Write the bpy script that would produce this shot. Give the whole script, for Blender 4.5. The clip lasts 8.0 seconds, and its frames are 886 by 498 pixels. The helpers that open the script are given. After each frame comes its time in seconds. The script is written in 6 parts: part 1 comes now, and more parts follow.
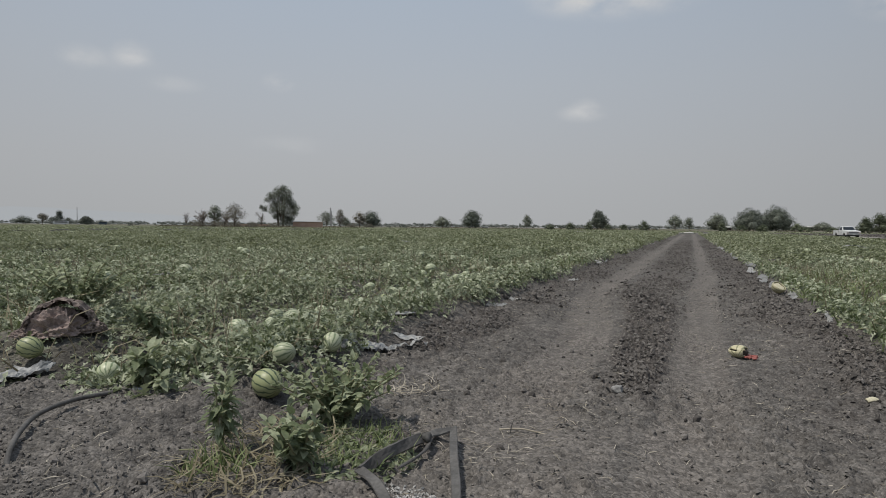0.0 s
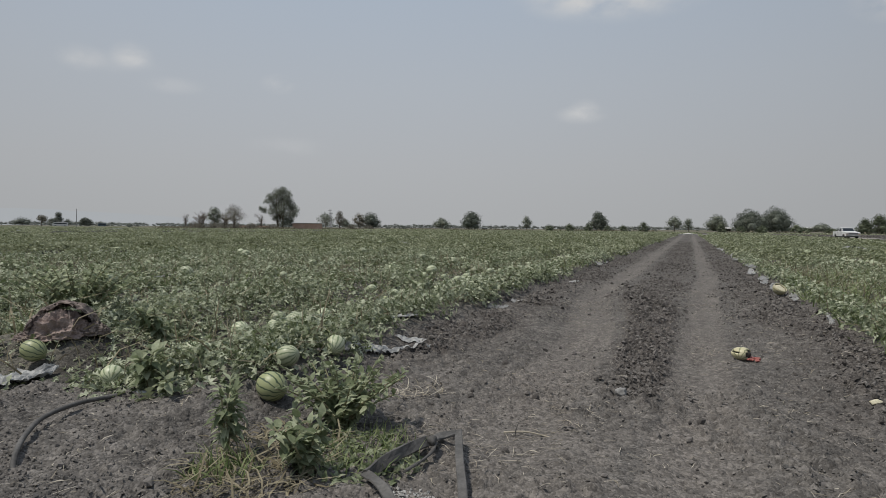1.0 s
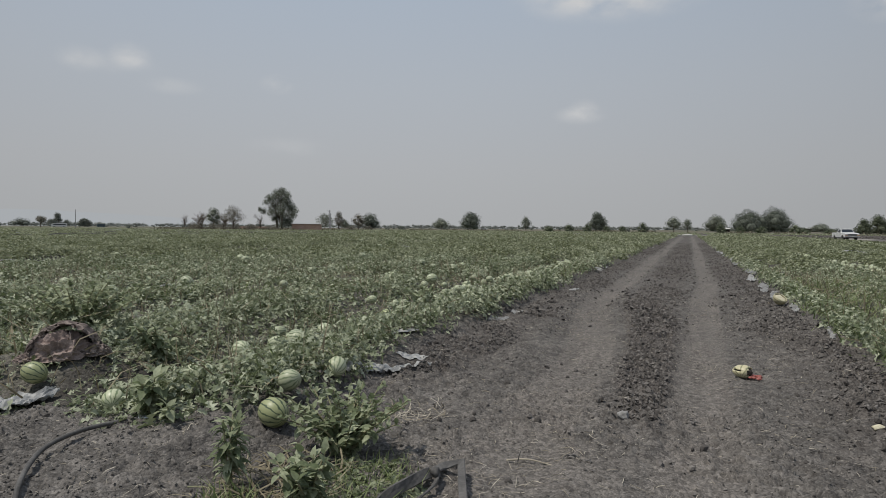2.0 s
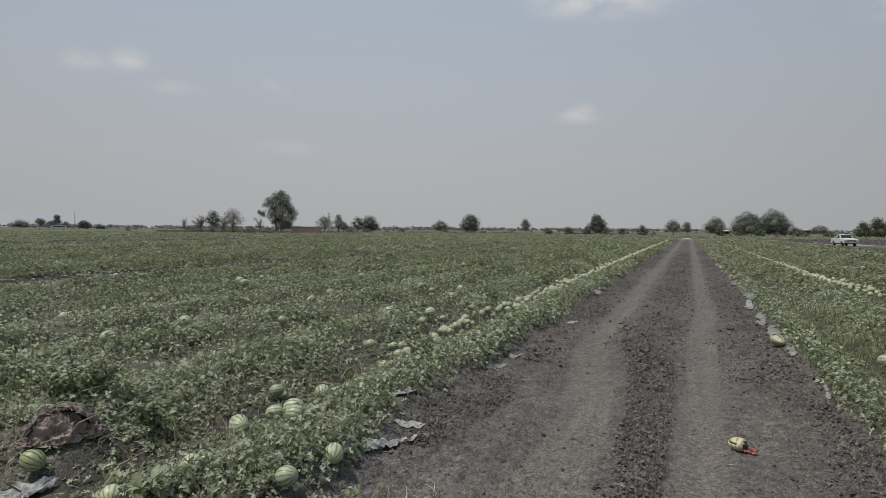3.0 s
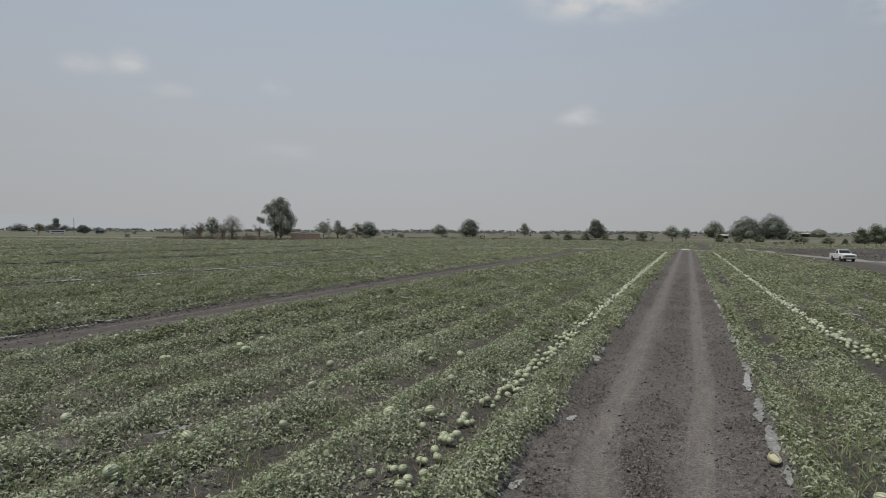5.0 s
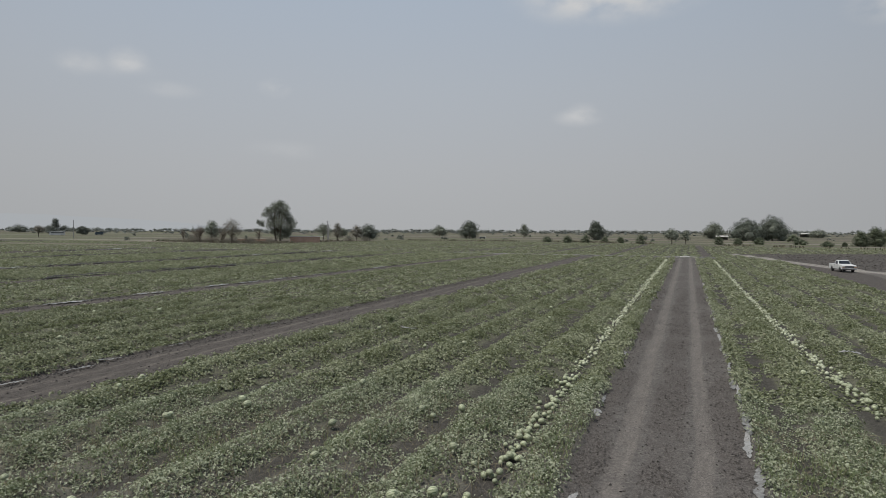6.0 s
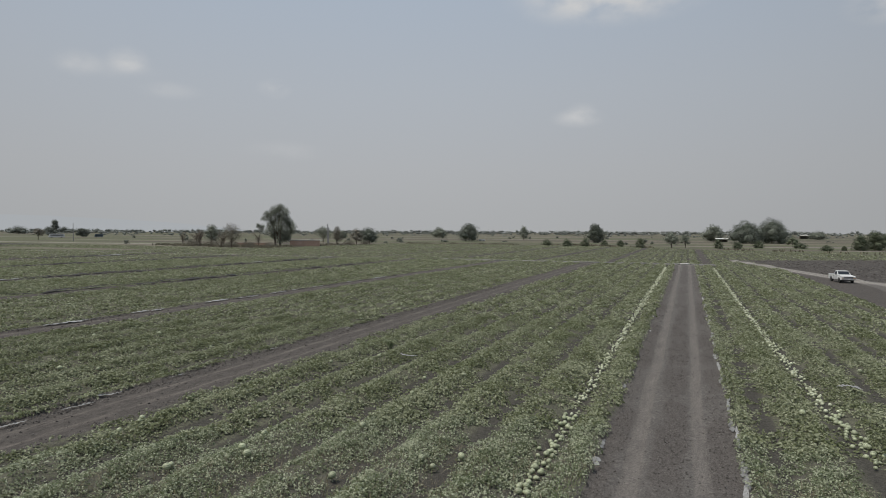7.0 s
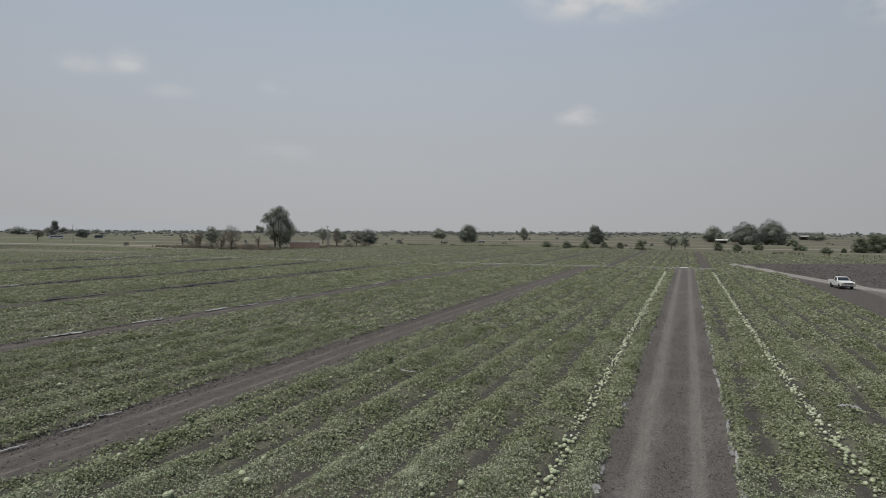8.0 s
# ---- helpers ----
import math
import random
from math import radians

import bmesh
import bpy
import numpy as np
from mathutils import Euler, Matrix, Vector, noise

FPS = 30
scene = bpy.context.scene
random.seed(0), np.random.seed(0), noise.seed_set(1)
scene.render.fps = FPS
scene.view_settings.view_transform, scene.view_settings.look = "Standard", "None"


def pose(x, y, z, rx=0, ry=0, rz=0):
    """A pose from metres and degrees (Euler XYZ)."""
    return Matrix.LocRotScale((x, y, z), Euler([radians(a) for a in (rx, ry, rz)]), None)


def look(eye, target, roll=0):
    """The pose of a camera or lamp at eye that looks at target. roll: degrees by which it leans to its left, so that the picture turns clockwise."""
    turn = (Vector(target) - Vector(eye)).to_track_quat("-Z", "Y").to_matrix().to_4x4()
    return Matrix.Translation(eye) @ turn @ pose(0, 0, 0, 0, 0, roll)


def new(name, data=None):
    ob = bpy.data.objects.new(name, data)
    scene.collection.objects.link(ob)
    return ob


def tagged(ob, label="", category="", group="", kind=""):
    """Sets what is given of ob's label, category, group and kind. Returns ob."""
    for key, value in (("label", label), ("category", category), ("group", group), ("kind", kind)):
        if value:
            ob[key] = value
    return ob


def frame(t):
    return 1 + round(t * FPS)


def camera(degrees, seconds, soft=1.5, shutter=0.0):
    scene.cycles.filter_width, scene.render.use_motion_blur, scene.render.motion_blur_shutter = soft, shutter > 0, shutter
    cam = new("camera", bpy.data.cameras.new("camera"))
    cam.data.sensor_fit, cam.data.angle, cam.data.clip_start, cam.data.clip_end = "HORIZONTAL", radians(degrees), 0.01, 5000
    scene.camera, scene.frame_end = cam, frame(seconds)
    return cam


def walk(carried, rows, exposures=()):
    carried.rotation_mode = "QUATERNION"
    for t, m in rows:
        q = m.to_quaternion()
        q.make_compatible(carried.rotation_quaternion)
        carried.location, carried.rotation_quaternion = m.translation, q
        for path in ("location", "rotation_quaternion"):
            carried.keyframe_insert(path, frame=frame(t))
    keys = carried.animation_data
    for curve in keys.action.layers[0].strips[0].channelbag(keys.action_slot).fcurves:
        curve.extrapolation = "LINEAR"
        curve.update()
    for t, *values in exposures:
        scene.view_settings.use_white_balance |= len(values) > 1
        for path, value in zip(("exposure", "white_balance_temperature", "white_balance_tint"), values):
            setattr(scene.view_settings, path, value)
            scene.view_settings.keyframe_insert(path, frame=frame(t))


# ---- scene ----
import itertools

cam = camera(72.0, 8.0, soft=0.7)
# seconds, x, y, z, heading, pitch, lean
PATH = [
    (0.0, 0.044, 0.033, 1.069, 22.172, -2.103, -0.480),
    (0.5, 0.043, 0.030, 1.070, 22.146, -2.016, -0.472),
    (1.0, 0.020, 0.021, 1.078, 22.122, -1.980, -0.443),
    (1.5, 0.004, 0.023, 1.080, 22.101, -1.950, -0.433),
    (1.7, -0.000, 0.023, 1.105, 22.086, -1.954, -0.422),
    (2.8, 0.009, 0.022, 1.715, 21.966, -1.860, -0.378),
    (3.0, 0.019, 0.024, 1.820, 22.008, -1.817, -0.383),
    (3.5, 0.023, 0.029, 2.200, 22.006, -1.793, -0.352),
    (4.0, 0.019, 0.027, 2.558, 21.988, -1.723, -0.359),
    (4.5, 0.019, 0.010, 2.957, 21.962, -1.648, -0.352),
    (4.7, 0.017, 0.004, 3.169, 21.946, -1.589, -0.341),
    (5.8, -0.027, -0.041, 4.919, 21.908, -1.700, -0.259),
    (6.0, -0.035, -0.042, 5.148, 21.899, -1.669, -0.253),
    (6.5, -0.039, -0.041, 5.819, 21.893, -1.641, -0.229),
    (7.0, -0.035, -0.042, 6.505, 21.870, -1.615, -0.226),
    (7.5, -0.039, -0.038, 7.152, 21.855, -1.622, -0.217),
    (8.0, -0.041, -0.041, 7.281, 21.851, -1.593, -0.221),
]
walk(cam, [(t, pose(x, y, z, 90 + p, r, h)) for t, x, y, z, h, p, r in PATH])

# ---- light ----
SUN_EL, SUN_AZ = radians(66), radians(125)      # azimuth counted to the left of the road's direction
sun_data = bpy.data.lights.new("sun", "SUN")
sun_data.energy, sun_data.angle, sun_data.color = 3.0, radians(4), (1.0, 0.95, 0.86)
sun = new("sun", sun_data)
sun_dir = Vector((-math.sin(SUN_AZ) * math.cos(SUN_EL), math.cos(SUN_AZ) * math.cos(SUN_EL), math.sin(SUN_EL)))
sun.matrix_world = look(sun_dir * 200, (0, 0, 0))


def build_sky():
    """Hazy midday sky: clear-sky model veiled by dust, with a few thin wisps."""
    w = bpy.data.worlds.new("world")
    scene.world = w
    w.use_nodes = True
    nt = w.node_tree
    nt.nodes.clear()
    N, L = nt.nodes.new, nt.links.new
    out, bg = N("ShaderNodeOutputWorld"), N("ShaderNodeBackground")
    sky = N("ShaderNodeTexSky")
    sky.sky_type, sky.sun_disc = "NISHITA", False
    sky.sun_elevation, sky.sun_rotation = SUN_EL, -SUN_AZ
    sky.dust_density, sky.air_density, sky.ozone_density = 6.0, 1.0, 1.0
    co = N("ShaderNodeTexCoord")
    sep = N("ShaderNodeSeparateXYZ")
    L(co.outputs["Generated"], sep.inputs[0])
    ramp = N("ShaderNodeValToRGB")
    els = ramp.color_ramp.elements
    els[0].position, els[0].color = 0.0, (0.43, 0.44, 0.45, 1)
    els[1].position, els[1].color = 1.0, (0.34, 0.42, 0.55, 1)
    for p, c in ((0.10, (0.44, 0.455, 0.475, 1)), (0.22, (0.435, 0.47, 0.515, 1)), (0.40, (0.405, 0.475, 0.57, 1))):
        e = els.new(p)
        e.color = c
    L(sep.outputs[2], ramp.inputs[0])
    dim = N("ShaderNodeVectorMath")
    dim.operation = "SCALE"
    dim.inputs["Scale"].default_value = 0.06
    L(sky.outputs[0], dim.inputs[0])
    veil = N("ShaderNodeMix")
    veil.data_type = "RGBA"
    veil.inputs["Factor"].default_value = 0.9
    L(dim.outputs[0], veil.inputs["A"])
    L(ramp.outputs[0], veil.inputs["B"])
    noise_tex = N("ShaderNodeTexNoise")
    noise_tex.inputs["Scale"].default_value, noise_tex.inputs["Detail"].default_value = 17.0, 5.0
    stretch = N("ShaderNodeMapping")
    stretch.inputs["Scale"].default_value = (1, 1, 1.7)
    L(co.outputs["Generated"], stretch.inputs[0])
    L(stretch.outputs[0], noise_tex.inputs["Vector"])
    total = None
    for az, el, wide, high, much in CLOUDS:
        a, e = radians(az), radians(el)
        d = N("ShaderNodeVectorMath")
        d.operation = "SUBTRACT"
        d.inputs[1].default_value = (-math.sin(a) * math.cos(e), math.cos(a) * math.cos(e), math.sin(e))
        L(co.outputs["Generated"], d.inputs[0])
        m = N("ShaderNodeVectorMath")
        m.operation = "MULTIPLY"
        k = 1 / math.tan(radians(wide))
        m.inputs[1].default_value = (k, k, 1 / math.tan(radians(high)))
        L(d.outputs[0], m.inputs[0])
        ln = N("ShaderNodeVectorMath")
        ln.operation = "LENGTH"
        L(m.outputs[0], ln.inputs[0])
        fall = N("ShaderNodeMapRange")
        fall.interpolation_type = "SMOOTHSTEP"
        fall.inputs["From Min"].default_value, fall.inputs["From Max"].default_value = 0.15, 1.15
        fall.inputs["To Min"].default_value, fall.inputs["To Max"].default_value = much, 0.0
        L(ln.outputs["Value"], fall.inputs["Value"])
        if total is None:
            total = fall.outputs[0]
        else:
            add = N("ShaderNodeMath")
            L(total, add.inputs[0])
            L(fall.outputs[0], add.inputs[1])
            total = add.outputs[0]
    shape = N("ShaderNodeMapRange")
    shape.inputs["From Min"].default_value, shape.inputs["From Max"].default_value = 0.30, 0.62
    L(noise_tex.outputs[0], shape.inputs["Value"])
    mul = N("ShaderNodeMath")
    mul.operation = "MULTIPLY"
    mul.use_clamp = True
    L(total, mul.inputs[0])
    L(shape.outputs[0], mul.inputs[1])
    mix = N("ShaderNodeMix")
    mix.data_type = "RGBA"
    mix.inputs["B"].default_value = (0.585, 0.59, 0.595, 1)
    L(mul.outputs[0], mix.inputs["Factor"])
    L(veil.outputs["Result"], mix.inputs["A"])
    L(mix.outputs["Result"], bg.inputs[0])
    # sky brightened towards the middle of the view, so its edges look dimmer
    toward = N("ShaderNodeVectorMath")
    toward.operation = "DOT_PRODUCT"
    toward.inputs[1].default_value = (-math.sin(radians(29)), math.cos(radians(29)), 0.0)
    L(co.outputs["Generated"], toward.inputs[0])
    mid_gain = N("ShaderNodeMapRange")
    for key, val in zip(("From Min", "From Max", "To Min", "To Max"), (0.72, 1.0, 0.91, 1.03)):
        mid_gain.inputs[key].default_value = val
    L(toward.outputs["Value"], mid_gain.inputs["Value"])
    L(mid_gain.outputs[0], bg.inputs[1])
    L(bg.outputs[0], out.inputs[0])


CLOUDS = [(6.5, 20.4, 8.6, 2.4, 1.25), (9.4, 10.3, 2.5, 0.9, 0.55), (9.2, 10.7, 1.6, 1.0, 0.35), (49.0, 13.8, 1.7, 1.2, 0.62), (50.2, 13.2, 3.6, 1.0, 0.20), (52.7, 13.2, 1.8, 1.1, 0.42), (46.0, 11.8, 2.8, 0.8, 0.24),
          (37.2, 12.6, 1.6, 0.9, 0.52), (36.5, 7.2, 4.0, 1.0, 0.16), (-14.2, 17.0, 3.2, 1.6, 0.85)]
build_sky()


# ---- materials ----
def mat(name, c1, c2, scale=3.0, rough=0.85, bump=0.3, fine=40.0, island=0.0, metal=0.0, through_light=0.0, spec=0.3, obj=0.0, dist=0.01):
    """A surface of two colours mixed by a broad and a fine grain, with relief. island/obj: brightness spread from piece to piece."""
    m = bpy.data.materials.new(name)
    m.use_nodes = True
    nt = m.node_tree
    N, L = nt.nodes.new, nt.links.new
    p = nt.nodes["Principled BSDF"]
    co = N("ShaderNodeTexCoord")
    n1, n2 = N("ShaderNodeTexNoise"), N("ShaderNodeTexNoise")
    n1.inputs["Scale"].default_value, n1.inputs["Detail"].default_value = scale, 5
    n2.inputs["Scale"].default_value, n2.inputs["Detail"].default_value = fine, 4
    for n in (n1, n2):
        L(co.outputs["Object"], n.inputs["Vector"])
    r = N("ShaderNodeMapRange")
    r.inputs["From Min"].default_value, r.inputs["From Max"].default_value = 0.3, 0.7
    fac = r.inputs["Value"]
    if island:
        geo = N("ShaderNodeNewGeometry")
        ad = N("ShaderNodeMath")
        ad.operation = "MULTIPLY_ADD"
        ad.inputs[1].default_value, ad.inputs[2].default_value = island, -island / 2
        L(geo.outputs["Random Per Island"], ad.inputs[0])
        ad2 = N("ShaderNodeMath")
        L(ad.outputs[0], ad2.inputs[0])
        L(n1.outputs[0], ad2.inputs[1])
        L(ad2.outputs[0], fac)
    elif obj:
        inf = N("ShaderNodeObjectInfo")
        ad = N("ShaderNodeMath")
        ad.operation = "MULTIPLY_ADD"
        ad.inputs[1].default_value, ad.inputs[2].default_value = obj, -obj / 2
        L(inf.outputs["Random"], ad.inputs[0])
        ad2 = N("ShaderNodeMath")
        L(ad.outputs[0], ad2.inputs[0])
        L(n1.outputs[0], ad2.inputs[1])
        L(ad2.outputs[0], fac)
    else:
        L(n1.outputs[0], fac)
    mx = N("ShaderNodeMix")
    mx.data_type = "RGBA"
    mx.inputs["A"].default_value, mx.inputs["B"].default_value = (*c1, 1), (*c2, 1)
    L(r.outputs[0], mx.inputs["Factor"])
    hs = N("ShaderNodeHueSaturation")
    r2 = N("ShaderNodeMapRange")
    r2.inputs["From Min"].default_value, r2.inputs["From Max"].default_value = 0.25, 0.75
    r2.inputs["To Min"].default_value, r2.inputs["To Max"].default_value = 0.78, 1.22
    L(n2.outputs[0], r2.inputs["Value"])
    L(r2.outputs[0], hs.inputs["Value"])
    L(mx.outputs["Result"], hs.inputs["Color"])
    L(hs.outputs[0], p.inputs["Base Color"])
    p.inputs["Roughness"].default_value, p.inputs["Metallic"].default_value = rough, metal
    p.inputs["Specular IOR Level"].default_value = spec
    if bump:
        b = N("ShaderNodeBump")
        b.inputs["Strength"].default_value, b.inputs["Distance"].default_value = bump, dist
        L(n2.outputs[0], b.inputs["Height"])
        L(b.outputs[0], p.inputs["Normal"])
    if through_light:
        tr, ms = N("ShaderNodeBsdfTranslucent"), N("ShaderNodeMixShader")
        L(hs.outputs[0], tr.inputs[0])
        ms.inputs[0].default_value = through_light
        L(p.outputs[0], ms.inputs[1])
        L(tr.outputs[0], ms.inputs[2])
        L(ms.outputs[0], nt.nodes["Material Output"].inputs["Surface"])
    return m


def glass(name):
    m = bpy.data.materials.new(name)
    m.use_nodes = True
    p = m.node_tree.nodes["Principled BSDF"]
    p.inputs["Base Color"].default_value = (0.02, 0.025, 0.03, 1)
    p.inputs["Roughness"].default_value = 0.08
    return m


def field_soil():
    """Dark clay: crumbly in the fields, pressed pale in the wheel tracks, tan stubble past the last row, green cover in the far beds."""
    m = bpy.data.materials.new("dark_clay_soil")
    m.use_nodes = True
    nt = m.node_tree
    N, L = nt.nodes.new, nt.links.new
    p = nt.nodes["Principled BSDF"]
    geo = N("ShaderNodeNewGeometry")

    def tex(scale, detail=5, rough=0.6, sx=1, sy=1):
        mp = N("ShaderNodeMapping")
        mp.inputs["Scale"].default_value = (sx, sy, 1)
        L(geo.outputs["Position"], mp.inputs[0])
        n = N("ShaderNodeTexNoise")
        n.inputs["Scale"].default_value, n.inputs["Detail"].default_value, n.inputs["Roughness"].default_value = scale, detail, rough
        L(mp.outputs[0], n.inputs["Vector"])
        return n.outputs[0]

    def span(v, a, b, c=0.0, d=1.0):
        r = N("ShaderNodeMapRange")
        for k, val in zip(("From Min", "From Max", "To Min", "To Max"), (a, b, c, d)):
            r.inputs[k].default_value = val
        L(v, r.inputs["Value"])
        return r.outputs[0]

    def mixed(f, a, b):
        x = N("ShaderNodeMix")
        x.data_type = "RGBA"
        L(f, x.inputs["Factor"])
        for key, v in (("A", a), ("B", b)):
            if isinstance(v, tuple):
                x.inputs[key].default_value = (*v, 1)
            else:
                L(v, x.inputs[key])
        return x.outputs["Result"]

    def attr(name):
        a = N("ShaderNodeAttribute")
        a.attribute_name = name
        return a.outputs["Fac"]

    def times(a, b):
        x = N("ShaderNodeMath")
        x.operation, x.use_clamp = "MULTIPLY", True
        for i, v in enumerate((a, b)):
            if isinstance(v, float):
                x.inputs[i].default_value = v
            else:
                L(v, x.inputs[i])
        return x.outputs[0]

    broad, mid = tex(0.9), tex(7.0)
    soil = mixed(span(broad, 0.35, 0.65), (0.114, 0.105, 0.097), (0.153, 0.141, 0.130))
    soil = mixed(span(mid, 0.38, 0.7), soil, (0.074, 0.069, 0.065))
    pressed = mixed(span(tex(1.0, 6, 0.65, 9.0, 0.7), 0.35, 0.65), (0.124, 0.112, 0.102), (0.162, 0.147, 0.134))

    def edged(v, n, a, b):
        """A soft mask made ragged by a noise."""
        x = N("ShaderNodeMath")
        x.operation = "MULTIPLY_ADD"
        x.inputs[1].default_value = 1.1
        L(n, x.inputs[0])
        L(v, x.inputs[2])
        return span(x.outputs[0], a + 0.55, b + 0.55)

    col = mixed(times(times(edged(attr("pressed"), tex(4.0, 7, 0.75, 1.8, 0.5), 0.36, 0.62), span(tex(1.1, 5, 0.7, 1.2, 0.5), 0.32, 0.56, 0.2, 1.0)), 0.95), soil, pressed)
    col = mixed(times(edged(attr("loose"), tex(6.0, 6, 0.7), 0.12, 0.5), 0.9), col, mixed(span(tex(20.0, 5, 0.7), 0.4, 0.6), (0.064, 0.057, 0.053), (0.112, 0.101, 0.093)))
    green = mixed(span(tex(1.3, 6), 0.35, 0.65), (0.080, 0.086, 0.046), (0.140, 0.144, 0.088))
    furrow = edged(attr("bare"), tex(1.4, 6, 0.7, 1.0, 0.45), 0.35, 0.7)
    green = mixed(span(tex(11.0, 5, 0.7), 0.45, 0.62), green, (0.046, 0.044, 0.036))
    col = mixed(times(attr("crop"), span(tex(2.6, 6, 0.7), 0.30, 0.46, 0.35, 1.0)), col, green)
    # Bare furrow soil, painted extra dark for the shade between the beds.
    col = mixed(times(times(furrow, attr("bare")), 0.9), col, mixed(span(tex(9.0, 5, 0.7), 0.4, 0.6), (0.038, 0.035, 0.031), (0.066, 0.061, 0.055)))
    dark_lane = mixed(span(tex(3.0, 6, 0.75, 1.5, 0.6), 0.38, 0.6), (0.054, 0.048, 0.044), (0.092, 0.082, 0.074))
    col = mixed(times(edged(attr("lane"), tex(1.6, 6, 0.7), 0.3, 0.6), 0.92), col, mixed(times(attr("pressed"), span(tex(1.4, 6, 0.7, 3.0, 0.25), 0.42, 0.58)), dark_lane, (0.195, 0.170, 0.150)))
    strips = tex(0.012, 3, 0.5, 0.22, 0.9)
    tan = mixed(span(tex(0.15), 0.35, 0.65), (0.126, 0.113, 0.086), (0.164, 0.147, 0.113))
    far_green = mixed(span(tex(0.3), 0.35, 0.65), (0.084, 0.092, 0.054), (0.118, 0.122, 0.076))
    tan = mixed(attr("lush"), tan, far_green)
    tan = mixed(span(strips, 0.47, 0.49), tan, far_green)
    tan = mixed(span(tex(0.016, 2, 0.5, 0.16, 0.9), 0.53, 0.55), tan, (0.100, 0.087, 0.070))
    tan = mixed(span(tex(0.03, 2, 0.5, 0.06, 1.0), 0.63, 0.65), tan, (0.22, 0.20, 0.17))
    col = mixed(attr("stubble"), col, tan)
    col = mixed(times(attr("track"), span(tex(1.5), 0.3, 0.6, 0.6, 1.0)), col, (0.29, 0.27, 0.245))
    col = mixed(times(attr("ploughed"), span(tex(1.8, 5, 0.7), 0.35, 0.65, 0.55, 1.0)), col, mixed(span(tex(0.9, 6, 0.75, 1.0, 0.5), 0.45, 0.62), (0.040, 0.036, 0.033), (0.094, 0.084, 0.075)))
    grit = tex(130.0, 3, 0.6)
    col = mixed(times(span(grit, 0.60, 0.72), span(tex(5.0, 3), 0.4, 0.6, 0.2, 0.8)), col, (0.30, 0.28, 0.25))

    def crumbled(scale):
        """Crumbs of one size: a random tone for each, and its dome."""
        v = N("ShaderNodeTexVoronoi")
        v.inputs["Scale"].default_value = scale
        L(geo.outputs["Position"], v.inputs["Vector"])
        one = N("ShaderNodeSeparateColor")
        L(v.outputs["Color"], one.inputs[0])
        return one.outputs[0], v.outputs["Distance"]

    def raised(h, strength, deep, under=None, domed=False):
        b = N("ShaderNodeBump")
        b.invert = domed
        b.inputs["Strength"].default_value, b.inputs["Distance"].default_value = strength, deep
        L(h, b.inputs["Height"])
        if under:
            L(under, b.inputs["Normal"])
        return b.outputs[0]

    big_tone, big_dome = crumbled(36.0)
    small_tone, small_dome = crumbled(95.0)
    speck = N("ShaderNodeMath")
    speck.operation = "MULTIPLY"
    L(span(big_tone, 0.0, 1.0, 0.74, 1.26), speck.inputs[0])
    L(span(small_tone, 0.0, 1.0, 0.68, 1.32), speck.inputs[1])
    hs = N("ShaderNodeHueSaturation")
    L(speck.outputs[0], hs.inputs["Value"])
    L(col, hs.inputs["Color"])
    L(hs.outputs[0], p.inputs["Base Color"])
    p.inputs["Roughness"].default_value, p.inputs["Specular IOR Level"].default_value = 0.95, 0.15
    up = raised(big_dome, 0.8, 0.012, None, True)
    up = raised(tex(16.0, 6, 0.65), 0.6, 0.008, up)
    L(raised(small_dome, 0.8, 0.005, up, True), p.inputs["Normal"])
    return m


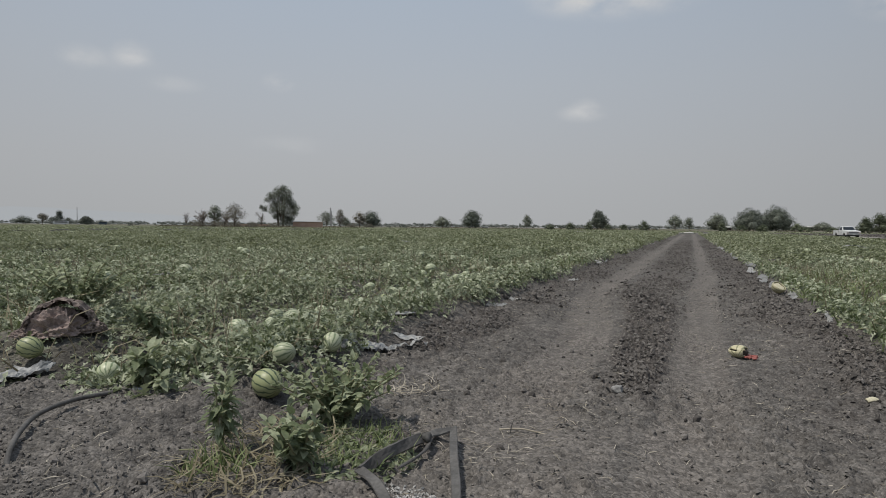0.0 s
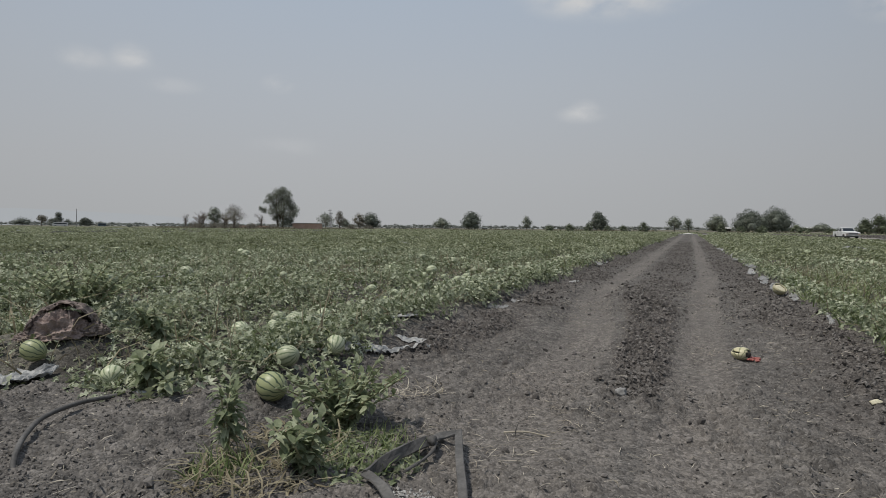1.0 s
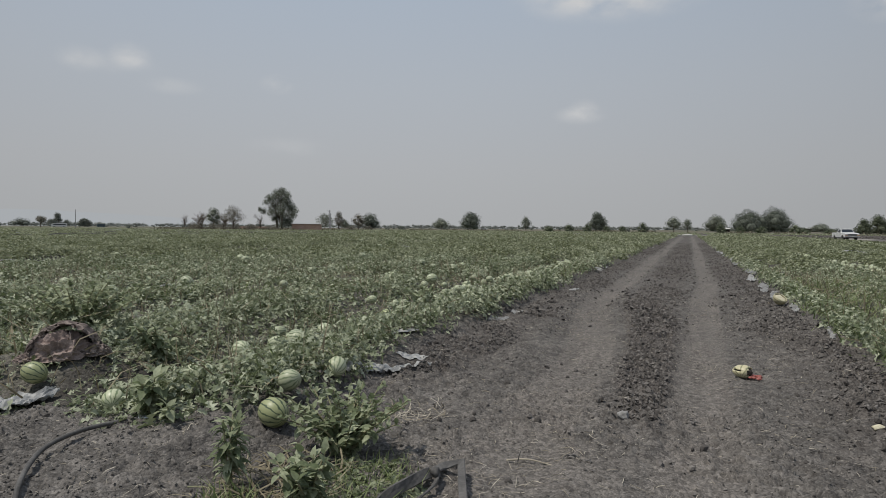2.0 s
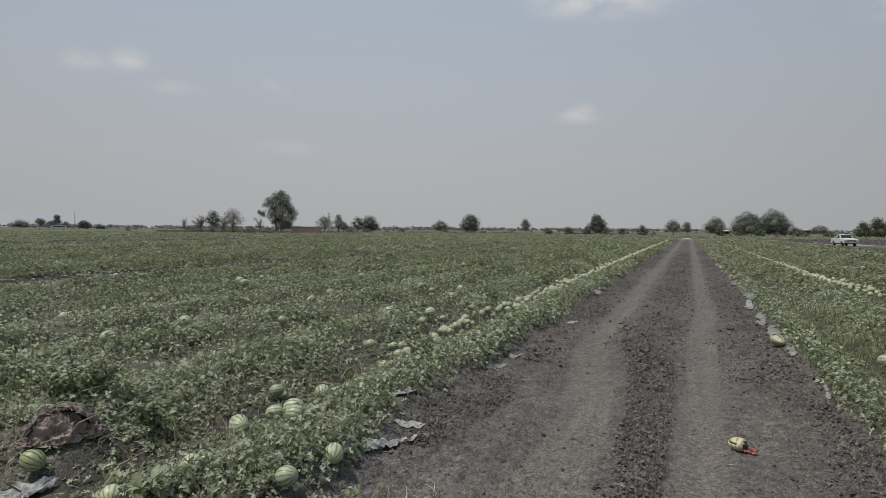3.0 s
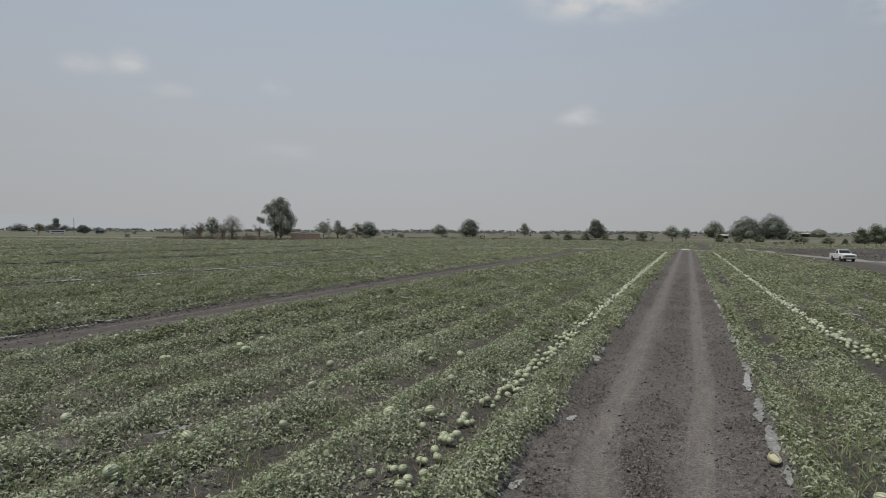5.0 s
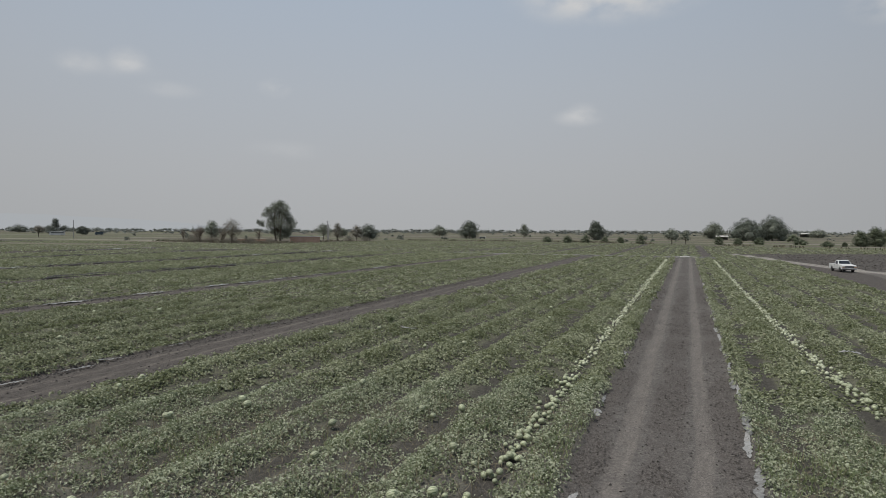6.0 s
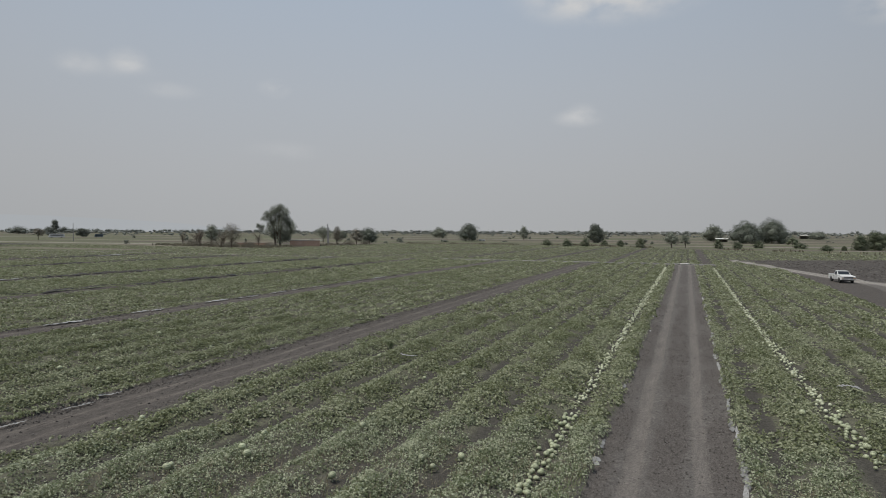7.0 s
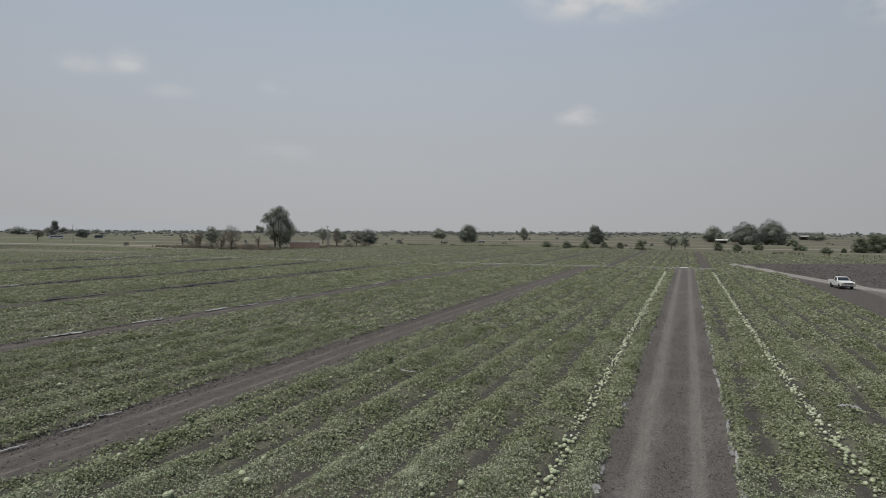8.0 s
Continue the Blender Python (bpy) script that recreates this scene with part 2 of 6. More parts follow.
def rind(name, pale, dark, sharp, dusty):
    """Melon rind: dark wavy stripes from pole to pole over a pale ground."""
    m = bpy.data.materials.new(name)
    m.use_nodes = True
    nt = m.node_tree
    N, L = nt.nodes.new, nt.links.new
    p = nt.nodes["Principled BSDF"]
    co, sep = N("ShaderNodeTexCoord"), N("ShaderNodeSeparateXYZ")
    L(co.outputs["Object"], sep.inputs[0])
    ang = N("ShaderNodeMath")
    ang.operation = "ARCTAN2"
    L(sep.outputs[0], ang.inputs[0])
    L(sep.outputs[2], ang.inputs[1])
    n = N("ShaderNodeTexNoise")
    n.inputs["Scale"].default_value, n.inputs["Detail"].default_value = 22.0, 4
    L(co.outputs["Object"], n.inputs["Vector"])
    a = N("ShaderNodeMath")
    a.operation = "MULTIPLY_ADD"
    a.inputs[1].default_value = 12.0
    L(ang.outputs[0], a.inputs[0])
    w = N("ShaderNodeMath")
    w.operation = "MULTIPLY"
    w.inputs[1].default_value = 5.6
    L(n.outputs[0], w.inputs[0])
    L(w.outputs[0], a.inputs[2])
    s = N("ShaderNodeMath")
    s.operation = "SINE"
    L(a.outputs[0], s.inputs[0])
    r = N("ShaderNodeMapRange")
    start = 0.58 if sharp < 0.5 else 0.25
    r.inputs["From Min"].default_value, r.inputs["From Max"].default_value = start, start + sharp
    L(s.outputs[0], r.inputs["Value"])
    inf = N("ShaderNodeObjectInfo")
    tone = N("ShaderNodeMapRange")
    tone.inputs["To Min"].default_value, tone.inputs["To Max"].default_value = 0.8, 1.15
    L(inf.outputs["Random"], tone.inputs["Value"])
    mx = N("ShaderNodeMix")
    mx.data_type = "RGBA"
    mx.inputs["A"].default_value, mx.inputs["B"].default_value = (*pale, 1), (*dark, 1)
    L(r.outputs[0], mx.inputs["Factor"])
    d = N("ShaderNodeMix")
    d.data_type = "RGBA"
    d.inputs["B"].default_value = (0.40, 0.40, 0.33, 1)
    n2 = N("ShaderNodeTexNoise")
    n2.inputs["Scale"].default_value, n2.inputs["Detail"].default_value = 9.0, 6
    L(co.outputs["Object"], n2.inputs["Vector"])
    f = N("ShaderNodeMapRange")
    f.inputs["From Min"].default_value, f.inputs["From Max"].default_value, f.inputs["To Max"].default_value = 0.35, 0.75, dusty
    L(n2.outputs[0], f.inputs["Value"])
    L(f.outputs[0], d.inputs["Factor"])
    L(mx.outputs["Result"], d.inputs["A"])
    hs = N("ShaderNodeHueSaturation")
    L(tone.outputs[0], hs.inputs["Value"])
    L(d.outputs["Result"], hs.inputs["Color"])
    L(hs.outputs[0], p.inputs["Base Color"])
    p.inputs["Roughness"].default_value = 0.45
    return m


SOIL = field_soil()
CLOD = mat("clay_clod", (0.079, 0.072, 0.067), (0.172, 0.158, 0.147), 2.0, 0.95, 0.6, 60, island=0.9, spec=0.15)
CRUMB = mat("clay_crumb", (0.090, 0.083, 0.077), (0.185, 0.171, 0.158), 2.0, 0.95, 0, 60, island=0.7, spec=0.15)
ASH = mat("pale_ash", (0.30, 0.29, 0.275), (0.48, 0.47, 0.45), 3.0, 0.95, 0, 60, island=0.7, spec=0.15)
STRAW = mat("dry_straw", (0.24, 0.21, 0.16), (0.44, 0.40, 0.33), 2.0, 0.9, 0.1, 30, island=1.0, spec=0.15)
VINE = mat("melon_vine_leaf", (0.135, 0.166, 0.079), (0.430, 0.460, 0.325), 0.9, 0.5, 0.25, 45, island=0.75, through_light=0.30, spec=0.55)
VINE_FAR = mat("melon_vine_cover", (0.166, 0.188, 0.096), (0.365, 0.385, 0.265), 0.35, 0.7, 0, 12, island=0.5, through_light=0.28)
GRASS = mat("field_grass", (0.12, 0.165, 0.06), (0.27, 0.31, 0.15), 1.2, 0.75, 0, 30, island=0.8, through_light=0.3)
DRY = mat("dry_vine", (0.17, 0.145, 0.095), (0.30, 0.265, 0.185), 2.0, 0.9, 0, 30, island=0.8, through_light=0.2)
WEED = mat("weed_leaf", (0.160, 0.195, 0.105), (0.41, 0.445, 0.30), 5.0, 0.65, 0.3, 70, island=0.6, through_light=0.4)
WEED_STEM = mat("weed_stem", (0.20, 0.22, 0.12), (0.28, 0.24, 0.16), 12.0, 0.7, 0.2, 70)
RIND = rind("striped_rind", (0.325, 0.35, 0.175), (0.045, 0.075, 0.032), 0.3, 0.12)
RIND_PALE = rind("pale_striped_rind", (0.40, 0.425, 0.275), (0.13, 0.175, 0.082), 0.6, 0.3)
RIND_CREAM = rind("sun_bleached_rind", (0.44, 0.40, 0.25), (0.15, 0.155, 0.075), 0.4, 0.25)
FLESH = mat("red_melon_flesh", (0.21, 0.05, 0.045), (0.33, 0.115, 0.095), 20, 0.45, 0.3, 90)
RIND_WHITE = mat("white_melon_rind", (0.48, 0.44, 0.31), (0.58, 0.54, 0.41), 20, 0.6, 0.1, 90)
PLASTIC = mat("dusty_mulch_film", (0.15, 0.148, 0.143), (0.29, 0.288, 0.28), 9, 0.55, 0.3, 35, obj=0.35)
PLASTIC_PALE = mat("pale_crinkled_film", (0.25, 0.25, 0.246), (0.42, 0.42, 0.41), 14, 0.5, 0.3, 45, spec=0.35)
HOSE = mat("weathered_black_hose", (0.055, 0.052, 0.05), (0.12, 0.115, 0.11), 8, 0.7, 0.3, 60)
SACK = mat("rotten_sack_cloth", (0.045, 0.036, 0.033), (0.30, 0.245, 0.22), 26, 0.95, 0.6, 110)
SACK_PALE = mat("dusty_inner_cloth", (0.17, 0.132, 0.118), (0.38, 0.30, 0.268), 12, 0.95, 0.8, 90)
STONE = mat("pale_stone", (0.17, 0.165, 0.16), (0.30, 0.295, 0.285), 14, 0.85, 0.5, 60)
BARK = mat("tree_bark", (0.10, 0.08, 0.065), (0.17, 0.14, 0.115), 2, 0.95, 0.6, 14)
# These two leaf colours are lightened and greyed to carry distance haze.
LEAF_DARK = mat("hazed_dark_tree_leaf", (0.112, 0.128, 0.104), (0.192, 0.210, 0.172), 0.5, 0.8, 0, 6, island=0.4, through_light=0.28)
LEAF_GREY = mat("hazed_grey_green_leaf", (0.165, 0.182, 0.142), (0.265, 0.284, 0.228), 0.5, 0.8, 0, 6, island=0.4, through_light=0.3)
LEAF_BROWN = mat("dry_tree_leaf", (0.165, 0.153, 0.122), (0.235, 0.218, 0.178), 0.5, 0.85, 0, 6, island=0.7, through_light=0.15)
LEAF_BUSH = mat("bush_leaf", (0.095, 0.113, 0.072), (0.175, 0.195, 0.13), 0.6, 0.8, 0, 6, island=0.45, through_light=0.28)
DRY_GRASS = mat("dry_grass", (0.165, 0.155, 0.11), (0.26, 0.235, 0.175), 0.6, 0.9, 0, 8, island=0.8, through_light=0.15)
PAINT = mat("white_truck_paint", (0.56, 0.56, 0.55), (0.66, 0.66, 0.65), 1.2, 0.35, 0, 8, spec=0.5)
RUBBER = mat("black_rubber", (0.025, 0.025, 0.025), (0.05, 0.048, 0.046), 6, 0.8, 0.2, 40)
STEEL = mat("grey_steel", (0.38, 0.38, 0.38), (0.5, 0.5, 0.5), 6, 0.4, 0.05, 40, metal=0.8)
TRIM = mat("dark_trim", (0.05, 0.05, 0.052), (0.09, 0.09, 0.09), 6, 0.5, 0.05, 40)
GLASS = glass("tinted_glass")
LAMP_GLASS = mat("headlamp_lens", (0.55, 0.55, 0.53), (0.65, 0.65, 0.63), 6, 0.15, 0, 40, spec=0.6)
AMBER = mat("amber_lens", (0.35, 0.16, 0.06), (0.4, 0.2, 0.08), 6, 0.3, 0, 40)
BRICK = mat("orange_brick_wall", (0.40, 0.27, 0.20), (0.48, 0.34, 0.27), 0.6, 0.9, 0.4, 6)
POLE_GREY = mat("grey_pole", (0.24, 0.235, 0.23), (0.32, 0.315, 0.31), 1.0, 0.9, 0.2, 9)
CONCRETE = mat("pale_concrete", (0.45, 0.44, 0.42), (0.56, 0.55, 0.53), 1.0, 0.9, 0.3, 9)
DOORWAY = mat("dark_wood_door", (0.04, 0.035, 0.03), (0.07, 0.06, 0.05), 2, 0.8, 0.2, 9)
BLUE_PAINT = mat("faded_blue_paint", (0.06, 0.09, 0.12), (0.10, 0.13, 0.16), 2, 0.6, 0.1, 9)
# Far leaves lightened and greyed: distance haze put into the base colour.
HAZY_LEAF = mat("haze_paled_leaf", (0.135, 0.148, 0.126), (0.20, 0.213, 0.185), 0.2, 0.9, 0, 2, island=0.5, through_light=0.25)
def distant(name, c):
    """The backdrop of hills: a flat emission, coloured like haze over kilometres."""
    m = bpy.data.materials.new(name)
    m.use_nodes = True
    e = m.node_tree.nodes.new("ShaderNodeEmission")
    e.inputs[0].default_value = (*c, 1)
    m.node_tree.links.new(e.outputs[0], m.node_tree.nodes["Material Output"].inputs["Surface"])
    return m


HILLS = distant("haze_glow_hills", (0.385, 0.405, 0.425))
# Far tree line paled in its base colour to imitate haze.
FAR_WOOD = mat("haze_paled_tree_line", (0.195, 0.208, 0.192), (0.255, 0.268, 0.248), 0.05, 0.95, 0, 0.5, island=0.35, through_light=0.25)


# ---- helpers for building ----
def part(name, bm, material, parent=None, label="", smooth=False):
    """Links a bmesh as one mesh object, under a thing or a part where one is given."""
    me = bpy.data.meshes.new(name)
    if smooth:
        for f in bm.faces:
            f.smooth = True
    bm.to_mesh(me)
    bm.free()
    me.materials.append(material)
    ob = new(name, me)
    if parent is not None:
        ob.parent = parent
    if label:
        ob["label"] = label
    return ob


def thing(name, x, y, z, label, category, turn=0, group="", kind=""):
    ob = new(name)
    ob.matrix_world = pose(x, y, z, 0, 0, turn)
    return tagged(ob, label, category, group, kind)


def mesh_np(name, verts, faces, material, smooth=False):
    """A mesh from arrays: verts (n, 3), faces (m, 3 or 4)."""
    me = bpy.data.meshes.new(name)
    k = faces.shape[1]
    me.vertices.add(len(verts))
    me.vertices.foreach_set("co", np.ascontiguousarray(verts, dtype=np.float32).ravel())
    me.loops.add(faces.size)
    me.loops.foreach_set("vertex_index", np.ascontiguousarray(faces, dtype=np.int32).ravel())
    me.polygons.add(len(faces))
    me.polygons.foreach_set("loop_start", np.arange(0, faces.size, k, dtype=np.int32))
    me.polygons.foreach_set("use_smooth", np.full(len(faces), smooth))
    me.update(calc_edges=True)
    me.materials.append(material)
    return me


def rotations(yaw, tilt, roll):
    """Rotation matrices (n, 3, 3): roll about y, then tilt about x, then yaw about z."""
    cy, sy, ct, st, cr, sr = np.cos(yaw), np.sin(yaw), np.cos(tilt), np.sin(tilt), np.cos(roll), np.sin(roll)
    z, o = np.zeros_like(yaw), np.ones_like(yaw)
    rz = np.array([[cy, -sy, z], [sy, cy, z], [z, z, o]]).transpose(2, 0, 1)
    rx = np.array([[o, z, z], [z, ct, -st], [z, st, ct]]).transpose(2, 0, 1)
    ry = np.array([[cr, z, sr], [z, o, z], [-sr, z, cr]]).transpose(2, 0, 1)
    return rz @ rx @ ry


def spread(shape, pos, yaw, tilt, roll, size):
    """Many copies of one small shape (verts, faces) as arrays."""
    v, f = shape
    out = np.einsum("nij,kj->nki", rotations(yaw, tilt, roll), v) * size.reshape(-1, 1, 1) + pos[:, None, :]
    faces = f[None] + (np.arange(len(pos)) * len(v))[:, None, None]
    return out.reshape(-1, 3), faces.reshape(-1, f.shape[1])


def joined(bits):
    vs, fs, n = [], [], 0
    for v, f in bits:
        vs.append(v)
        fs.append(f + n)
        n += len(v)
    return np.concatenate(vs), np.concatenate(fs)


rng = np.random.default_rng(11)
LATTICE = rng.random((256, 256))


def vnoise(x, y):
    """Smooth value noise, 0 to 1, one cell a unit."""
    xi, yi = np.floor(x).astype(int), np.floor(y).astype(int)
    fx, fy = x - xi, y - yi
    fx, fy = fx * fx * (3 - 2 * fx), fy * fy * (3 - 2 * fy)
    a, b = LATTICE[xi % 256, yi % 256], LATTICE[(xi + 1) % 256, yi % 256]
    c, d = LATTICE[xi % 256, (yi + 1) % 256], LATTICE[(xi + 1) % 256, (yi + 1) % 256]
    return (a * (1 - fx) + b * fx) * (1 - fy) + (c * (1 - fx) + d * fx) * fy


def fbm(x, y, octaves=4):
    v, amp = 0, 0.5
    for i in range(octaves):
        v = v + amp * vnoise(x * 2 ** i + 37.3 * i, y * 2 ** i + 91.7 * i)
        amp /= 2
    return v


def ease(v, a, b):
    t = np.clip((v - a) / (b - a), 0, 1)
    return t * t * (3 - 2 * t)


# ---- the lie of the land: road along y, beds beside it ----
FURROW = 2.27
NEAR_LANES = ((-21.1, -18.05), (-40.4, -37.9), (-60.9, -59.1), (-81.2, -79.2), (-110.6, -108.4), (-139.2, -136.4), (15.7, 20.6))
FAR_LANES = ((-16.6, -15.0), (2.9, 4.4), (-32.8, -31.4), (-53.4, -52.1), (-75.2, -73.9), (-97.2, -95.9))


def lane_mask(x, y, soft=0.25):
    """1 on the bare lanes between the beds; they lie elsewhere past the cross track."""
    out = []
    for lanes in (NEAR_LANES, FAR_LANES):
        m = np.zeros_like(x)
        for a, b in lanes:
            w = 0.35 * (vnoise(y * 0.6, y * 0 + a) - 0.5)
            m = np.maximum(m, ease(x, a - soft + w, a + w) * (1 - ease(x, b + w, b + soft + w)))
        out.append(m)
    return np.where(y < 132.5, out[0], out[1])


def road_mask(x, y, soft=0.2):
    l, r = road_edge(y)
    return ease(x, l - soft, l + 0.25) * (1 - ease(x, r - 0.25, r + soft)) * (1 - ease(y, 131.5, 132.5))


def cross_y(x):
    """The narrow cross track that parts the near beds from the far ones."""
    return 132.5 + 0.0 * x


def end_y(x):
    """Where the last beds give way to stubble."""
    return np.where(x < -150, 186.0 - 0.1 * (x + 150), 258.0 - 0.75 * np.clip(x, -55, 60))


def road_edge(y):
    return -2.3 + 0.25 * (vnoise(y * 0.8, y * 0 + 3) - 0.5), 1.4 + 0.2 * (vnoise(y * 0.8, y * 0 + 9) - 0.5)


def crop_zone(x, y):
    """1 where vines grow, 0 on road, paths, headland and past the field's end."""
    l, r = road_edge(y)
    z = np.where(x < -0.5, ease(l - x, -0.05, 0.25), ease(x - r, -0.05, 0.25))
    z = np.maximum(z, ease(y, 132.5, 133.5))
    start = np.where(x < -0.5, 2.25 + 0.35 * ease(x, -4.4, -2.5) - 0.3 * ease(-x, 4.4, 6.0) + 0.3 * vnoise(x * 1.9, x * 0), 4.6 + 0.5 * vnoise(x * 1.7, x * 0))
    z = z * ease(y, start, start + 0.15)
    z = z * (1 - lane_mask(x, y))
    z = z * (1 - (np.abs(y - cross_y(x)) < 0.9))
    z = z * (1 - ease(1 - ((x + 228) / 62) ** 2 - ((y - 150) / 10) ** 2, 0, 0.2))
    z = z * (y < end_y(x)) * (x > -330) * ((x < 20) | (y > 100))
    z = z * (1 - (np.abs(x - side_track(y)) < 1.3) * (y > 60) * (y < 160))
    return z * (1 - ploughed(x, y))


def ploughed(x, y):
    """The bare dark field past the farm track."""
    far = 160 + (x - 20) * 0.5
    return ease(x, side_track(y) + 1.3, side_track(y) + 1.9) * ease(y, 60, 66) * (1 - ease(y, far, far + 3))


def side_track(y):
    """The pale farm track that swings off behind the parked truck."""
    return 23.0 - 0.2 * (y - 90)


def bed_line(x):
    """-1 in the furrows, 1 on the crown of the beds."""
    shift = np.where(x < -0.5, -3.75, 4.72)
    return -np.cos(2 * np.pi * (x - shift) / FURROW)


def rut_lines(y):
    """Where the left and the right wheels run: they swing in towards the road's mouth."""
    w = 0.10 * (vnoise(y * 0.25, y * 0 + 2) - 0.5)
    return -0.85 - 0.55 * ease(y, 5.0, 10.5) + w, 0.14 + 0.24 * ease(y, 6.0, 16.0) + w


def ruts(x, y, spread_by=1.0):
    """1 where the wheels have pressed the clay smooth."""
    a, b = rut_lines(y)
    return np.clip(np.exp(-((x - a) / (0.25 * spread_by)) ** 4) + np.exp(-((x - b) / (0.21 * spread_by)) ** 4), 0, 1)


def loose_soil(x, y):
    """1 where the road's clay lies in broken ridges: the crown between the wheels and both shoulders."""
    w = 0.22 * (vnoise(x * 0 + 5, y * 0.35) - 0.5)
    a, b = rut_lines(y)
    c = (a + b) / 2
    m = np.exp(-((x - c - 0.06 + w * 0.4) / (0.22 + 0.26 * ease(y, 6, 12))) ** 4) + np.exp(-((x + 2.02 + w * 0.6) / 0.34) ** 2) + 1.1 * np.exp(-((x - 1.04 + w * 0.6) / 0.36) ** 2)
    patchy = ease(fbm(x * 1.1 + 20, y * 0.5, 3), 0.30, 0.52)
    return np.clip(m, 0, 1) * (0.3 + 0.7 * patchy) * ease(y, 2.6, 4.6) * (1 - ease(y, 131, 132))


def cells(x, y, size, seed=0):
    """Lumps of one size lying side by side: 1 on the crown of each, 0 in the joints, uneven in height."""
    x, y = x / size, y / size
    xi, yi = np.floor(x).astype(int), np.floor(y).astype(int)
    best, tall = np.full(x.shape, 9.0), np.zeros(x.shape)
    for dx in (-1, 0, 1):
        for dy in (-1, 0, 1):
            cx, cy = xi + dx, yi + dy
            px = cx + LATTICE[(cx * 7 + cy * 3 + seed) % 256, (cy * 5 + cx) % 256]
            py = cy + LATTICE[(cy * 11 + cx + seed) % 256, (cx * 3 - cy) % 256]
            d = (x - px) ** 2 + (y - py) ** 2
            near = d < best
            best = np.where(near, d, best)
            tall = np.where(near, LATTICE[(cx * 13 + seed) % 256, (cy * 17) % 256], tall)
    return np.clip(1 - 1.5 * best, 0, 1) * tall


def relief(x, y):
    """Clods, crumbs and tyre marks of the bare clay that the camera stands over."""
    bare = 1 - 0.4 * crop_zone(x, y)
    edge = ease(x, -4.7, -4.3) * (1 - ease(x, 1.9, 2.3)) * ease(y, 1.2, 1.35) * (1 - ease(y, 12.3, 13.0))
    loose = loose_soil(x, y)
    smooth = ruts(x, y) * ease(y, 4.2, 5.4)
    mouth = (1 - ease(y, 3.6, 5.4)) * ease(fbm(x * 1.3 + 4, y * 1.3, 3), 0.26, 0.50)
    rough = np.clip(loose + 0.8 * mouth + 0.45 * ease(fbm(x * 0.9 + 31, y * 0.9, 3), 0.22, 0.46), 0, 1) * (1 - 0.92 * smooth)
    z = rough * (0.060 * cells(x, y, 0.12, 3) * (0.35 + 0.65 * loose) + 0.044 * cells(x, y, 0.062, 9) + 0.020 * cells(x, y, 0.034, 21))
    z = z + 0.012 * (fbm(x * 20, y * 20, 2) - 0.37) * (1 - 0.6 * smooth)
    a, b = rut_lines(y)
    tread = np.maximum(np.exp(-((x - a) / 0.12) ** 4), np.exp(-((x - b) / 0.11) ** 4)) * ease(fbm(x * 0 + 3, y * 0.5, 2), 0.30, 0.45) * ease(y, 4.6, 5.6)
    z = z + 0.007 * tread * np.sin(2 * np.pi * (y + 0.35 * np.abs(x - np.where(x < -0.4, a, b))) / 0.085)
    return z * bare * edge


def far_banks(x, y):
    """Low banks along the narrow far lanes, raised so their dark clay shows."""
    b = np.zeros_like(x)
    for a, _ in NEAR_LANES[2:6]:
        b = np.maximum(b, np.exp(-((x - a - 0.75) / 0.5) ** 2))
    return b * (y < 131) * (0.6 + 0.8 * vnoise(y * 0.7, x * 0 + 4))


def height(x, y):
    inside = road_mask(x, y)
    rut = ruts(x, y)
    rough = (fbm(x * 2.2, y * 2.2) - 0.5) * (1 - 0.7 * ease(y, 18, 32))
    lumps = (fbm(x * 9, y * 9, 3) - 0.45) * (1 - 0.9 * ease(y, 11, 22) * (y < 60))
    broken = 0.35 + 1.3 * fbm(x * 1.5 + 8, y * 0.9, 3)
    berm = (0.055 * np.exp(-((x + 2.05) / 0.24) ** 2) + 0.085 * np.exp(-((x - 1.12) / 0.26) ** 2)) * broken * ease(y, 3.4, 5.0)
    ridge = 0.05 * np.exp(-((x + 1.72 - 0.28 * (1 - ease(y, 5, 9))) / 0.13) ** 2) * broken * ease(y, 4.0, 5.2) * (1 - 0.6 * ease(y, 9, 14))
    road = -0.035 * rut + berm + ridge + (0.05 * rough + 0.042 * lumps * (0.35 + 1.1 * loose_soil(x, y))) * (1 - 0.75 * rut)
    beds = 0.09 + 0.085 * bed_line(x) + 0.07 * rough + 0.03 * lumps
    head = ease(y, 1.4, 4.0)
    mound = 0.20 * np.exp(-((x + 4.35) / 0.65) ** 2 - ((y - 3.25) / 0.5) ** 2) + 0.10 * np.exp(-((x + 2.25) / 0.4) ** 2 - ((y - 3.35) / 0.4) ** 2)
    field = beds * head + (0.05 + 0.10 * rough + 0.045 * lumps) * (1 - head) + mound
    lane = lane_mask(x, y)
    field = field * (1 - lane) * (1 - 0.8 * lane_mask(x, y, 2.6) * (np.abs(x) > 30)) + (0.02 * rough + 0.24 * far_banks(x, y)) * lane
    far = ease(y, end_y(x) - 2, end_y(x) + 4)
    field = field * (1 - far) + 0.25 * (fbm(x * 0.08, y * 0.08) - 0.45) * far
    return road * inside + field * (1 - inside) + 0.10 * ploughed(x, y) * lumps


def surface(x, y):
    """The top of the soil, clods and all."""
    z = np.array(height(x, y), dtype=float)
    near = (x > -4.7) & (x < 2.3) & (y > 1.2) & (y < 13.0)
    z[near] += relief(x[near], y[near])
    return z


